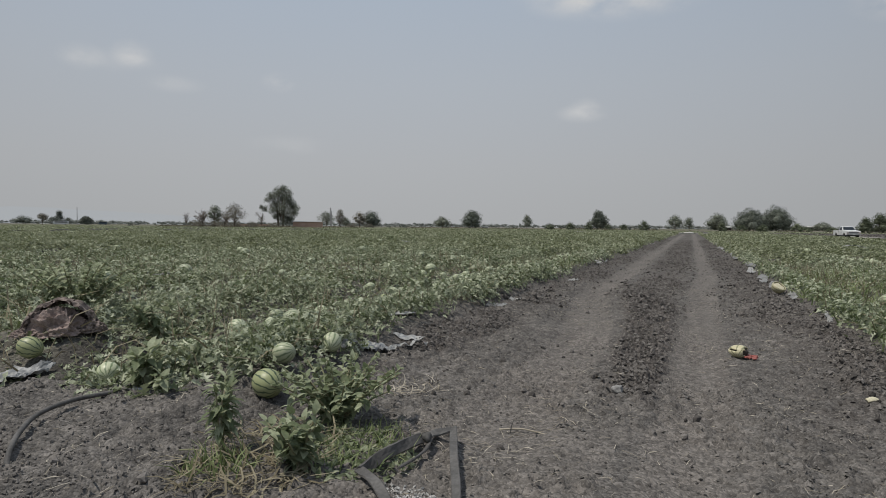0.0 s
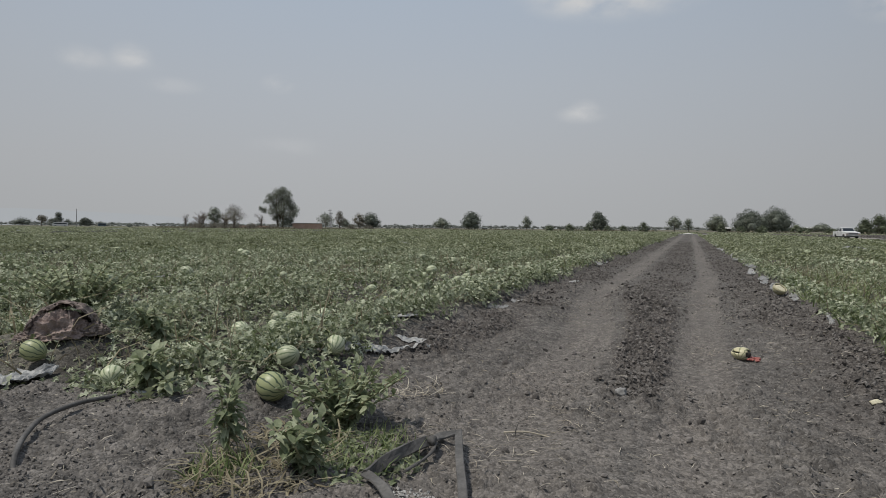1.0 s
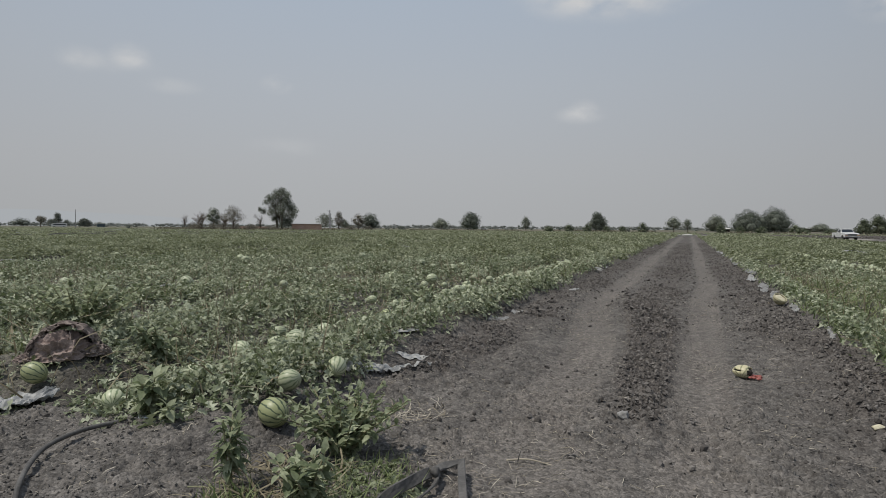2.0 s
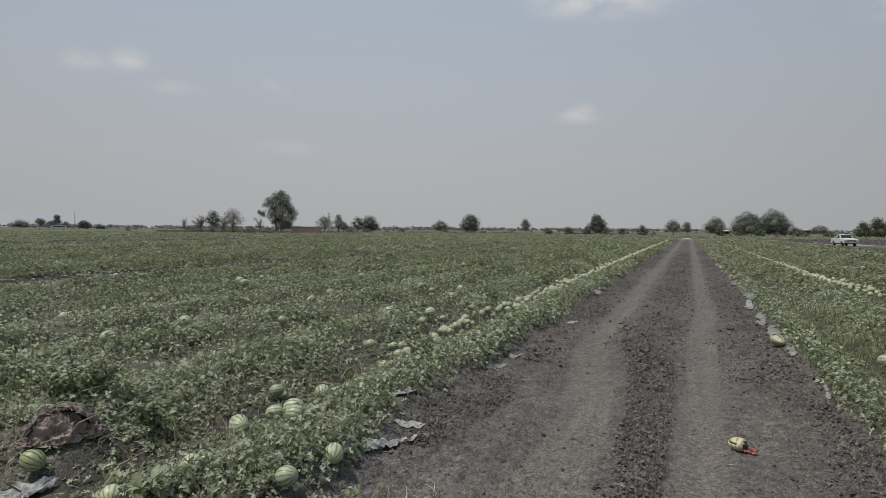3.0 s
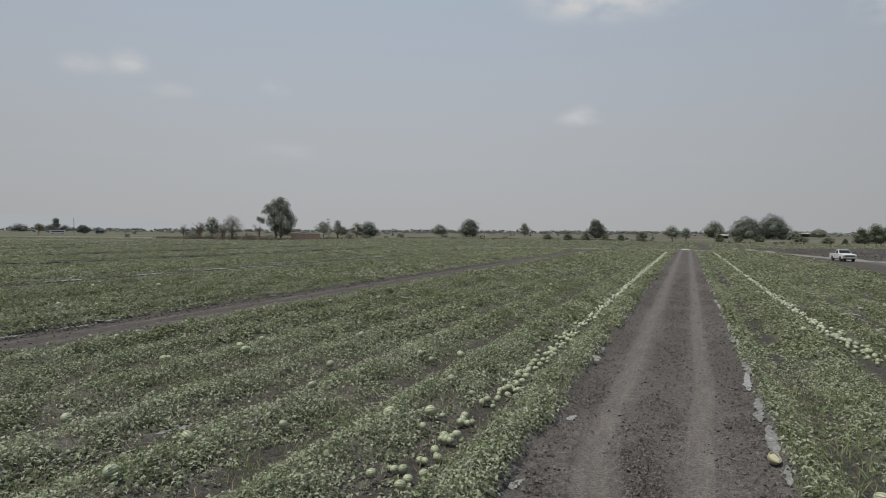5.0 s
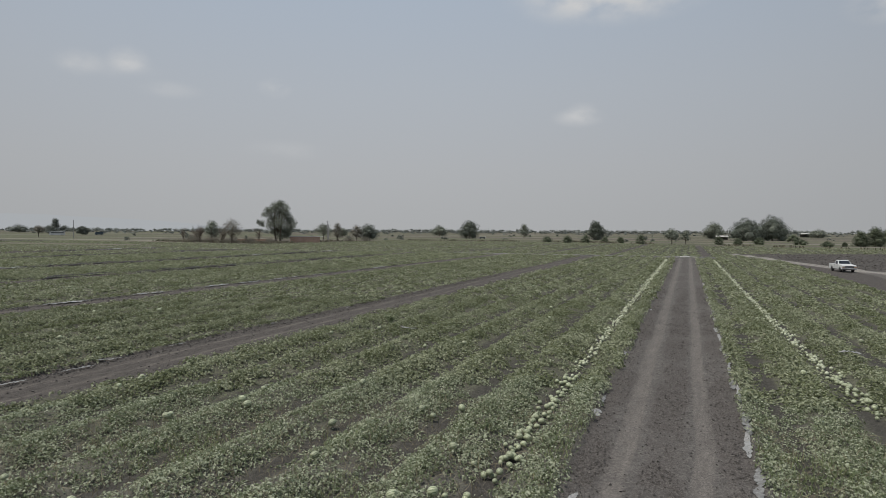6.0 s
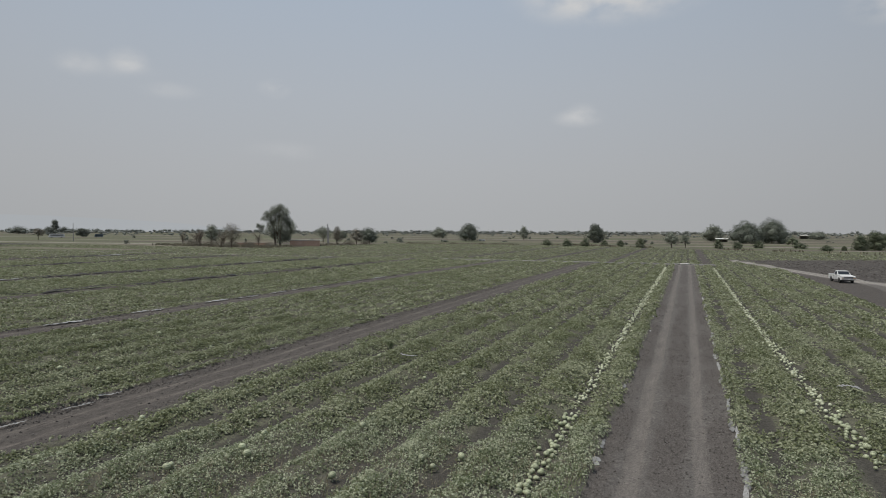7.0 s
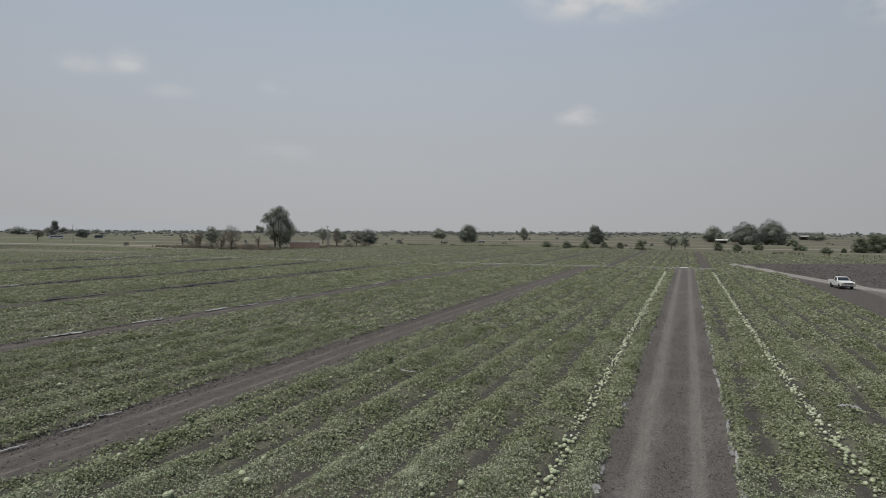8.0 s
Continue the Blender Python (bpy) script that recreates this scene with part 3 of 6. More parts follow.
def soil_marks(X, Y):
    """How each place of the ground is worn or planted, for the soil's material."""
    pressed = ruts(X, Y, 1.12) * road_mask(X, Y)
    pressed = pressed + 0.75 * (1 - ease(Y, 3.2, 5.2)) * (1 - ease(Y, -20, -30)) * ease(fbm(X * 0.8, Y * 0.8, 3), 0.3, 0.55) * ease(X, -1.9, -1.2)
    for c in (-19.5, -38.9):
        pressed = pressed + 0.6 * (np.exp(-((X - c + 0.55) / 0.16) ** 2) + np.exp(-((X - c - 0.55) / 0.16) ** 2)) * (Y < 131)
    s = X - side_track(Y)
    track = (np.exp(-((s + 0.8) / 0.4) ** 2) + np.exp(-((s - 0.8) / 0.4) ** 2) + 0.5 * np.exp(-(s / 1.2) ** 2)) * (Y > 60) * (Y < 160)
    track = track + 0.6 * (np.abs(Y - cross_y(X)) < 0.6) * (X < 6)
    track = track + 0.4 * (np.abs(Y - 232 - 0.14 * (X + 370)) < 2.2) * (X < -215) * (X > -600)
    track = track + 0.5 * (np.abs(Y - 330 + 0.1 * X) < 3) * (X > -150)
    stub = ease(Y, end_y(X) - 2, end_y(X) + 3)
    stub = np.maximum(stub, ease(1 - ((X + 228) / 62) ** 2 - ((Y - 150) / 10) ** 2, 0, 0.2))
    crop = crop_zone(X, Y)
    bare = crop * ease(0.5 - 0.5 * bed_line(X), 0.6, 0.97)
    crop = crop * (0.25 + 0.45 * ease(np.hypot(X, Y), 9, 22) + 0.3 * ease(np.hypot(X, Y), 40, 120))
    lush = ease(-X - 0.3 * Y, 120, 260) * (1 - 0.5 * ease(Y, 500, 900))
    return {"bare": bare, "lane": lane_mask(X, Y), "lush": lush, "pressed": np.clip(pressed, 0, 1), "crop": crop, "stubble": stub,
            "track": np.clip(track, 0, 1), "ploughed": ploughed(X, Y), "loose": loose_soil(X, Y)}


def build_ground():
    """One sheet: a wide grid to the horizon, woven closer where the road begins."""
    def line(*runs):
        return np.unique(np.concatenate([np.linspace(a, b, int(round((b - a) / s)) + 1) for a, b, s in runs]).round(4))

    geo = np.geomspace
    x0, x1, y0, y1 = -4.7, 2.3, 1.2, 13.0
    xs = np.concatenate([-geo(142, 3800, 26)[::-1], line((-136, -112, 1.2), (-140.5, -135.6, 0.45), (-112, -107, 0.5), (-107, -82, 1.2), (-82, -78.4, 0.4), (-78.4, -62, 1.2), (-62, -58.4, 0.4), (-58.4, -44, 1.2), (-44, -24, 0.45), (-24, -21.6, 0.3), (-21.6, -17.7, 0.15), (-17.7, -6, 0.3), (-6, x0, 0.13), (x0, x1, 0.10), (x1, 3.2, 0.15), (3.2, 24, 0.3), (24, 95, 1.0)), geo(96, 3800, 26)])
    ys = np.concatenate([-geo(8, 600, 12)[::-1], line((-6, y0, 0.3), (y0, y1, 0.236), (y1, 30, 0.25), (30, 140, 1.6), (140, 320, 4.0)), geo(322, 4600, 34)])
    X, Y = np.meshgrid(xs, ys)
    Z = height(X, Y)
    nx, ny = len(xs), len(ys)
    i = np.arange(nx * ny).reshape(ny, nx)
    f = np.stack([i[:-1, :-1], i[:-1, 1:], i[1:, 1:], i[1:, :-1]], -1)
    hole = ((ys[:-1] > y0 - 0.01) & (ys[1:] < y1 + 0.01))[:, None] & ((xs[:-1] > x0 - 0.01) & (xs[1:] < x1 + 0.01))[None]
    f = f[~hole].reshape(-1, 4)
    fx, fy = line((x0, x1, 0.023)), line((y0, 6.4, 0.022), (6.4, y1, 0.044))
    FX, FY = np.meshgrid(fx, fy)
    FZ = surface(FX, FY)
    col = lambda v: int(np.argmin(np.abs(xs - v)))
    row = lambda v: int(np.argmin(np.abs(ys - v)))
    FZ[:, 0], FZ[:, -1] = np.interp(fy, ys, Z[:, col(x0)]), np.interp(fy, ys, Z[:, col(x1)])
    FZ[0], FZ[-1] = np.interp(fx, xs, Z[row(y0)]), np.interp(fx, xs, Z[row(y1)])
    j = np.arange(len(fx) * len(fy)).reshape(len(fy), len(fx)) + nx * ny
    g = np.stack([j[:-1, :-1], j[:-1, 1:], j[1:, 1:], j[1:, :-1]], -1).reshape(-1, 4)
    flat = lambda a, b: np.concatenate([a.ravel(), b.ravel()])
    XX, YY, ZZ = flat(X, FX), flat(Y, FY), flat(Z, FZ)
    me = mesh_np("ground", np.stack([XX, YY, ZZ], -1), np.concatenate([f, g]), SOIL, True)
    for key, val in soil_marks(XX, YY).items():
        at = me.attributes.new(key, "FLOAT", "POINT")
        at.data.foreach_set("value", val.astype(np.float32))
    tagged(new("ground", me), "dark grey clay farmland with beds, wheel tracks and stubble", "ground", kind="structure")


build_ground()


# ---- plant cover ----
def leaf_lobed(droop=0.25, fold=0.35):
    half = [(0.0, 0.0), (0.34, 0.02), (0.10, 0.24), (0.50, 0.40), (0.09, 0.54), (0.30, 0.80), (0.0, 1.0)]
    spine = [(0.0, 0.0), (0.0, 0.30), (0.0, 0.60), (0.0, 1.0)]
    v = [(x, y) for x, y in spine] + [(x, y) for x, y in half[1:-1]] + [(-x, y) for x, y in half[1:-1]]
    f = []
    for o in (4, 9):
        f += [(0, o, 1), (o, o + 1, 1), (1, o + 1, o + 2), (1, o + 2, 2), (o + 2, o + 3, 2), (2, o + 3, o + 4), (2, o + 4, 3)]
    v = np.array([(x, y, fold * abs(x) - droop * y * y) for x, y in v])
    return v, np.array(f)


def leaf_plain(droop=0.25, fold=0.4):
    """A leaf with a deep notch on either side, seen from farther off."""
    v = np.array([(0, 0), (0, 1.0), (0.40, 0.28), (0.15, 0.58), (-0.40, 0.32), (-0.15, 0.56)], float)
    v = np.column_stack([v, fold * np.abs(v[:, 0]) - droop * v[:, 1] ** 2])
    return v, np.array([(0, 2, 3), (0, 3, 1), (0, 5, 4), (0, 1, 5)])


def leaf_card(droop=0.2, fold=0.45):
    v = np.array([(0, 0, 0), (0.42, 0.45, fold * 0.4), (0, 1, -droop), (-0.42, 0.5, fold * 0.4)])
    return v, np.array([(0, 1, 2), (0, 2, 3)])


def blade(bend=0.5):
    v = np.array([(-0.03, 0, 0), (0.03, 0, 0), (-0.025, 0.35, 0.4), (0.025, 0.35, 0.4), (0.0, bend + 0.3, 0.62)])
    return v, np.array([(0, 1, 3), (0, 3, 2), (2, 3, 4)])


def sown(n, dmin, dmax):
    """n places fanned out over the part of the plain that the road's end looks on, thinner with distance."""
    d = np.sqrt(rng.random(n) * (dmax ** 2 - dmin ** 2) + dmin ** 2)
    a = rng.uniform(radians(-19), radians(64), n)
    return -np.sin(a) * d, np.cos(a) * d


def furrow_gaps(x, y):
    """1 in the long bare patches that the vines leave open in the furrows."""
    line = 0.5 - 0.5 * bed_line(x + 0.25 * (fbm(x * 0 + 2, y * 0.5, 2) - 0.37))
    gap = ease(fbm(x * 0.55, y * 0.38 + 7, 3), 0.41, 0.53)
    wide = ease(fbm(x * 0.8 + 50, y * 0.6, 3), 0.515, 0.585)
    return np.clip(ease(line, 0.68, 0.94) * gap * (1 - 0.35 * ease(y, 18, 40)) + ease(line, 0.35, 0.7) * wide, 0, 1)


def cover(x, y):
    """How likely a clump of vine is at a place."""
    heap = np.maximum(np.exp(-((x + 3.75) / 0.28) ** 2) * (y > 6.5), np.exp(-((x - row_right(y)) / 0.28) ** 2) * (y > 14)) * (y < 122)
    thin = 0.30 + 0.70 * ease(fbm(x * 1.6 + 11, y * 1.2, 2), 0.22, 0.42)
    return crop_zone(x, y) * thin * (1 - 0.94 * furrow_gaps(x, y)) * (1 - 0.42 * ease(-bed_line(x), 0.4, 0.95)) * (1 - (0.5 + 0.4 * (y < 13)) * heap)


def row_right(y):
    """The farther row of picked melons bends outwards towards the headland."""
    return 4.40 + 0.64 * np.exp(-(y - 20) / 14)


def vines(name, shapes, clumps, leaves, dmin, dmax, size, wide, tall, material, steep=0.35, label=""):
    """Low domes of leaves, most of them tip outwards, that run together into beds."""
    x, y = sown(clumps, dmin, dmax)
    ok = rng.random(clumps) < cover(x, y)
    x, y = np.repeat(x[ok], leaves), np.repeat(y[ok], leaves)
    n, c = len(x), int(ok.sum())
    rad = np.repeat(rng.uniform(wide * 0.6, wide * 1.25, c), leaves)
    low = (1 - 0.75 * lane_mask(x, y, 2.6) * (np.abs(x) > 30)) * (1 - 0.32 * ease(x, 1.5, 4.0))
    top = np.repeat(tall * rng.uniform(0.35, 1.2, c), leaves) * low
    a, q = rng.uniform(0, 2 * np.pi, n), np.sqrt(rng.random(n))
    px, py = x + np.cos(a) * q * rad, y + np.sin(a) * q * rad * 1.15
    crest = np.clip(0.62 + 0.55 * bed_line(px), 0.05, 1.1)
    z = height(px, py) + 0.012 + top * (0.15 + 0.85 * crest) * (1 - 0.75 * q ** 2) * rng.uniform(0.55, 1.0, n)
    ok = crop_zone(px, py) > 0.03
    px, py, z, a, q = px[ok], py[ok], z[ok], a[ok], q[ok]
    n = len(px)
    pos = np.column_stack([px, py, z])
    yaw = a - np.pi / 2 + rng.normal(0, 0.7, n)
    tilt = 0.30 - 0.75 * q + rng.normal(0, steep, n)
    roll = rng.normal(0, steep * 0.8, n)
    big = rng.uniform(*size, n)
    pick = rng.integers(0, len(shapes), n)
    v, f = joined([spread(s, pos[m], yaw[m], tilt[m], roll[m], big[m]) for s, m in ((s, pick == k) for k, s in enumerate(shapes))])
    return tagged(new(name, mesh_np(name, v, f, material)), label, "plants", kind="stuff")


def blades(name, shapes, n, dmin, dmax, size, lift, material, steep, label, keep):
    """Single blades and stalks strewn among the vines."""
    x, y = sown(n, dmin, dmax)
    ok = rng.random(n) < keep(x, y)
    x, y = x[ok], y[ok]
    n = len(x)
    pos = np.column_stack([x, y, height(x, y) + lift * rng.random(n)])
    pick = rng.integers(0, len(shapes), n)
    bits = []
    for k, s in enumerate(shapes):
        m = pick == k
        c = m.sum()
        bits.append(spread(s, pos[m], rng.uniform(0, 2 * np.pi, c), rng.normal(0.1, steep, c), rng.normal(0, steep * 0.6, c), rng.uniform(*size, c)))
    v, f = joined(bits)
    tagged(new(name, mesh_np(name, v, f, material)), label, "plants", kind="stuff")


near_shapes = [leaf_lobed(0.3, 0.4), leaf_lobed(0.6, -0.2), leaf_lobed(-0.2, 0.7), leaf_lobed(0.7, 0.8)]
mid_shapes = [leaf_plain(0.2, 0.35), leaf_plain(0.45, 0.2)]
far_shapes = [leaf_card(0.2, 0.5), leaf_card(0.5, 0.2)]
vines("watermelon_vines_near", near_shapes, 5200, 19, 2.4, 8.2, (0.024, 0.064), 0.15, 0.27, VINE, 0.42, "dusty grey-green lobed watermelon vines on raised beds")
vines("watermelon_vines_middle", mid_shapes, 15000, 14, 8.0, 20.5, (0.038, 0.095), 0.17, 0.29, VINE, 0.42, "dusty grey-green watermelon vines covering the beds")
vines("watermelon_vines_middle", far_shapes, 38000, 12, 20, 46, (0.060, 0.135), 0.20, 0.30, VINE_FAR, 0.40, "dusty olive watermelon vines covering the beds")
vines("watermelon_vines_far", far_shapes, 36000, 8, 45, 92, (0.12, 0.24), 0.28, 0.30, VINE_FAR, 0.36, "watermelon vine cover in long parallel beds")
vines("watermelon_vines_farther", far_shapes, 42000, 4, 91, 150, (0.20, 0.38), 0.38, 0.26, VINE_FAR, 0.30, "watermelon vine cover in long parallel beds")
vines("watermelon_vines_farthest", far_shapes, 42000, 3, 149, 330, (0.30, 0.60), 0.6, 0.16, VINE_FAR, 0.2, "distant watermelon vine cover, pale green")
blades("grass_tufts", [blade(0.4), blade(0.9)], 24000, 3.0, 16, (0.10, 0.26), 0.03, GRASS, 0.35, "bright green grass blades growing among vines",
       lambda x, y: crop_zone(x, y) * np.maximum(ease(fbm(x * 0.8, y * 0.8 + 30, 2), 0.38, 0.55), 0.9 * (x > 1)))
blades("dry_vine_stalks", [blade(1.2)], 16000, 2.4, 18, (0.10, 0.24), 0.14, DRY, 0.9, "dry straw-coloured vine stalks among the leaves",
       lambda x, y: 0.7 * crop_zone(x, y))


# ---- clods and straw on the bare soil ----
def clod_shape(seed):
    bm = bmesh.new()
    bmesh.ops.create_icosphere(bm, subdivisions=1, radius=0.5)
    r = random.Random(seed)
    for v in bm.verts:
        v.co *= r.uniform(0.65, 1.15)
        v.co.z *= 0.7
    v = np.array([tuple(q.co) for q in bm.verts])
    f = np.array([[q.index for q in p.verts] for p in bm.faces])
    bm.free()
    return v, f


def litter(name, shapes, n, area, size, material, label, keep, flat=False, power=3.0):
    x = rng.uniform(area[0], area[1], n)
    y = area[2] + (area[3] - area[2]) * rng.random(n) ** 1.7
    ok = rng.random(n) < keep(x, y)
    x, y = x[ok], y[ok]
    n = len(x)
    s = size[0] + (size[1] - size[0]) * rng.random(n) ** power
    pos = np.column_stack([x, y, surface(x, y) + (0.010 if flat else 0.12 * s)])
    pick = rng.integers(0, len(shapes), n)
    bits = []
    for k, shp in enumerate(shapes):
        m = pick == k
        c = m.sum()
        t = 0.12 if flat else (0.35 if len(shp[0]) == 5 else 1.0)
        bits.append(spread(shp, pos[m], rng.uniform(0, 6.28, c), rng.normal(0, t, c), rng.normal(0, t, c), s[m]))
    v, f = joined(bits)
    tagged(new(name, mesh_np(name, v, f, material)), label, "litter", kind="stuff")


def on_soil(x, y):
    return (1 - crop_zone(x, y)) * (1 - 0.9 * ruts(x, y) * ease(y, 3.5, 6)) * (0.06 + 0.25 * ease(fbm(x * 0.9, y * 0.45, 3), 0.42, 0.58) + 0.9 * loose_soil(x, y))


def crumb_shape(seed):
    r = random.Random(seed)
    v = np.array([(1, 0, -0.2), (-1, 0, -0.2), (0, 1, -0.2), (0, -1, -0.2), (0, 0, 0.9)]) * 0.5
    v = v * np.array([[r.uniform(0.6, 1.2)] for _ in v]) + np.array([[r.uniform(-0.12, 0.12) for _ in range(3)] for _ in v])
    return v, np.array([(0, 2, 4), (2, 1, 4), (1, 3, 4), (3, 0, 4)])


CRUMBS = [crumb_shape(s) for s in range(5)]
CLODS = [clod_shape(s) for s in range(4)]
STRAWS = [(np.array([(-0.02, -0.8, 0), (0.02, -0.8, 0), (0.035, 0, 0.05), (-0.005, 0, 0.05), (0.0, 0.8, 0)]), np.array([(0, 1, 2), (0, 2, 3), (3, 2, 4)])),
          (np.array([(-0.03, -0.5, 0), (0.03, -0.5, 0), (0.12, 0, 0.04), (0.07, 0, 0.04), (-0.05, 0.5, 0.0)]), np.array([(0, 1, 2), (0, 2, 3), (3, 2, 4)])),
          (np.array([(-0.03, -0.6, 0), (0.02, -0.6, 0.03), (-0.08, 0.0, 0.0), (-0.12, 0.0, 0.04), (0.05, 0.6, 0)]), np.array([(0, 1, 2), (0, 2, 3), (3, 2, 4)]))]
litter("soil_crumbs", CRUMBS, 75000, (-5.0, 2.4, 1.4, 11), (0.006, 0.026), CRUMB, "fine crumbs of dark clay on bare ground",
       lambda x, y: (1 - crop_zone(x, y)) * (0.25 + 0.75 * ease(fbm(x * 1.7, y * 1.2, 3), 0.35, 0.55)) * (1 - 0.9 * ruts(x, y) * ease(y, 3.8, 5.4)), power=2.5)
litter("soil_clods", CLODS, 30000, (-5.5, 2.6, 1.3, 13), (0.008, 0.06), CLOD, "crumbled dark clay clods on bare ground", on_soil, power=7)
litter("soil_clods", CRUMBS, 70000, (-2.6, 1.7, 8, 60), (0.016, 0.085), CLOD, "crumbled dark clay clods along the road", on_soil, power=4)
litter("soil_clods", CRUMBS, 90000, (-2.5, 1.6, 4, 14), (0.010, 0.050), CLOD, "crumbled dark clay clods along the road", lambda x, y: ease(loose_soil(x, y), 0.25, 0.7) * (1 - crop_zone(x, y)), power=2.5)
litter("lane_clods", CRUMBS, 26000, (-21.3, -17.9, 4, 70), (0.02, 0.13), CLOD, "dark clay clods along a bare lane between beds", lambda x, y: 0.06 + 0.94 * np.maximum(ease(-x, 20.2, 20.6), 0.5 * ease(x, -18.5, -18.1)), power=2.5)
litter("lane_clods", CRUMBS, 12000, (-40.6, -37.6, 15, 100), (0.04, 0.18), CLOD, "dark clay clods along a bare lane between beds", lambda x, y: 0.15 + 0.85 * ease(np.abs(x + 39.1), 0.6, 1.3), power=2.5)
litter("ploughed_clods", CRUMBS, 14000, (14, 62, 66, 185), (0.10, 0.42), CLOD, "rough overturned clods of a ploughed field", ploughed, power=2.0)
litter("straw_bits", STRAWS, 48000, (-5.0, 2.4, 1.3, 12), (0.010, 0.080), STRAW, "pale straw bits and dry leaf scraps on soil",
       lambda x, y: (1 - crop_zone(x, y)) * (0.15 + 0.85 * ease(fbm(x * 1.5 + 9, y * 1.5, 2), 0.4, 0.55)), True, 2.0)


# ---- shapes ----
def tube(bm, pts, radii, sides=7, cap=True):
    """A tapered tube along a line of points."""
    rings = []
    for i, p in enumerate(pts):
        a, b = Vector(pts[max(i - 1, 0)]), Vector(pts[min(i + 1, len(pts) - 1)])
        q = (b - a).normalized().to_track_quat("Z", "Y")
        rings.append([bm.verts.new(Vector(p) + q @ Vector((math.cos(t) * radii[i], math.sin(t) * radii[i], 0))) for t in (2 * math.pi * k / sides for k in range(sides))])
    for r, s in zip(rings, rings[1:]):
        for k in range(sides):
            bm.faces.new((r[k], r[(k + 1) % sides], s[(k + 1) % sides], s[k]))
    if cap:
        bm.faces.new(rings[0][::-1])
        bm.faces.new(rings[-1])


def block(bm, x0, x1, y0, y1, z0, z1, bevel=0.0):
    made = bmesh.ops.create_cube(bm, size=1)["verts"]
    for v in made:
        v.co = Vector(((x0 + x1) / 2 + v.co.x * (x1 - x0), (y0 + y1) / 2 + v.co.y * (y1 - y0), (z0 + z1) / 2 + v.co.z * (z1 - z0)))
    if bevel:
        edges = list({e for v in made for e in v.link_edges})
        bmesh.ops.bevel(bm, geom=edges, offset=bevel, segments=2, affect="EDGES", profile=0.5)


def prism(bm, outline, x0, x1, bevel=0.0, taper=None):
    """An outline of (y, z) drawn across from x0 to x1; taper: by height, how much each side leans in."""
    lean = taper or (lambda z: 0.0)
    a = [bm.verts.new((x0 + lean(z), y, z)) for y, z in outline]
    b = [bm.verts.new((x1 - lean(z), y, z)) for y, z in outline]
    n = len(outline)
    bm.faces.new(a[::-1])
    bm.faces.new(b)
    for i in range(n):
        bm.faces.new((a[i], a[(i + 1) % n], b[(i + 1) % n], b[i]))
    bmesh.ops.recalc_face_normals(bm, faces=bm.faces)
    if bevel:
        edges = [e for e in bm.edges if e.calc_length() > bevel * 2.5]
        bmesh.ops.bevel(bm, geom=edges, offset=bevel, segments=2, affect="EDGES", profile=0.5)


def turned(bm, profile, axis="x", at=(0, 0, 0), sides=20):
    """A profile of (radius, along) turned about an axis."""
    rings = []
    for r, s in profile:
        ring = []
        for k in range(sides):
            t = 2 * math.pi * k / sides
            c = (s, r * math.cos(t), r * math.sin(t)) if axis == "x" else (r * math.cos(t), r * math.sin(t), s)
            ring.append(bm.verts.new(Vector(c) + Vector(at)))
        rings.append(ring)
    for a, b in zip(rings, rings[1:]):
        for k in range(sides):
            bm.faces.new((a[k], a[(k + 1) % sides], b[(k + 1) % sides], b[k]))
    bm.faces.new(rings[0][::-1])
    bm.faces.new(rings[-1])
    bmesh.ops.recalc_face_normals(bm, faces=bm.faces)


def ground_z(x, y):
    return float(surface(np.array([float(x)]), np.array([float(y)]))[0])


# ---- trees ----
ico = bmesh.new()
bmesh.ops.create_icosphere(ico, subdivisions=2, radius=1)
BALL = (np.array([tuple(p.co) for p in ico.verts]), np.array([[p.index for p in f.verts] for f in ico.faces]))
ico.free()


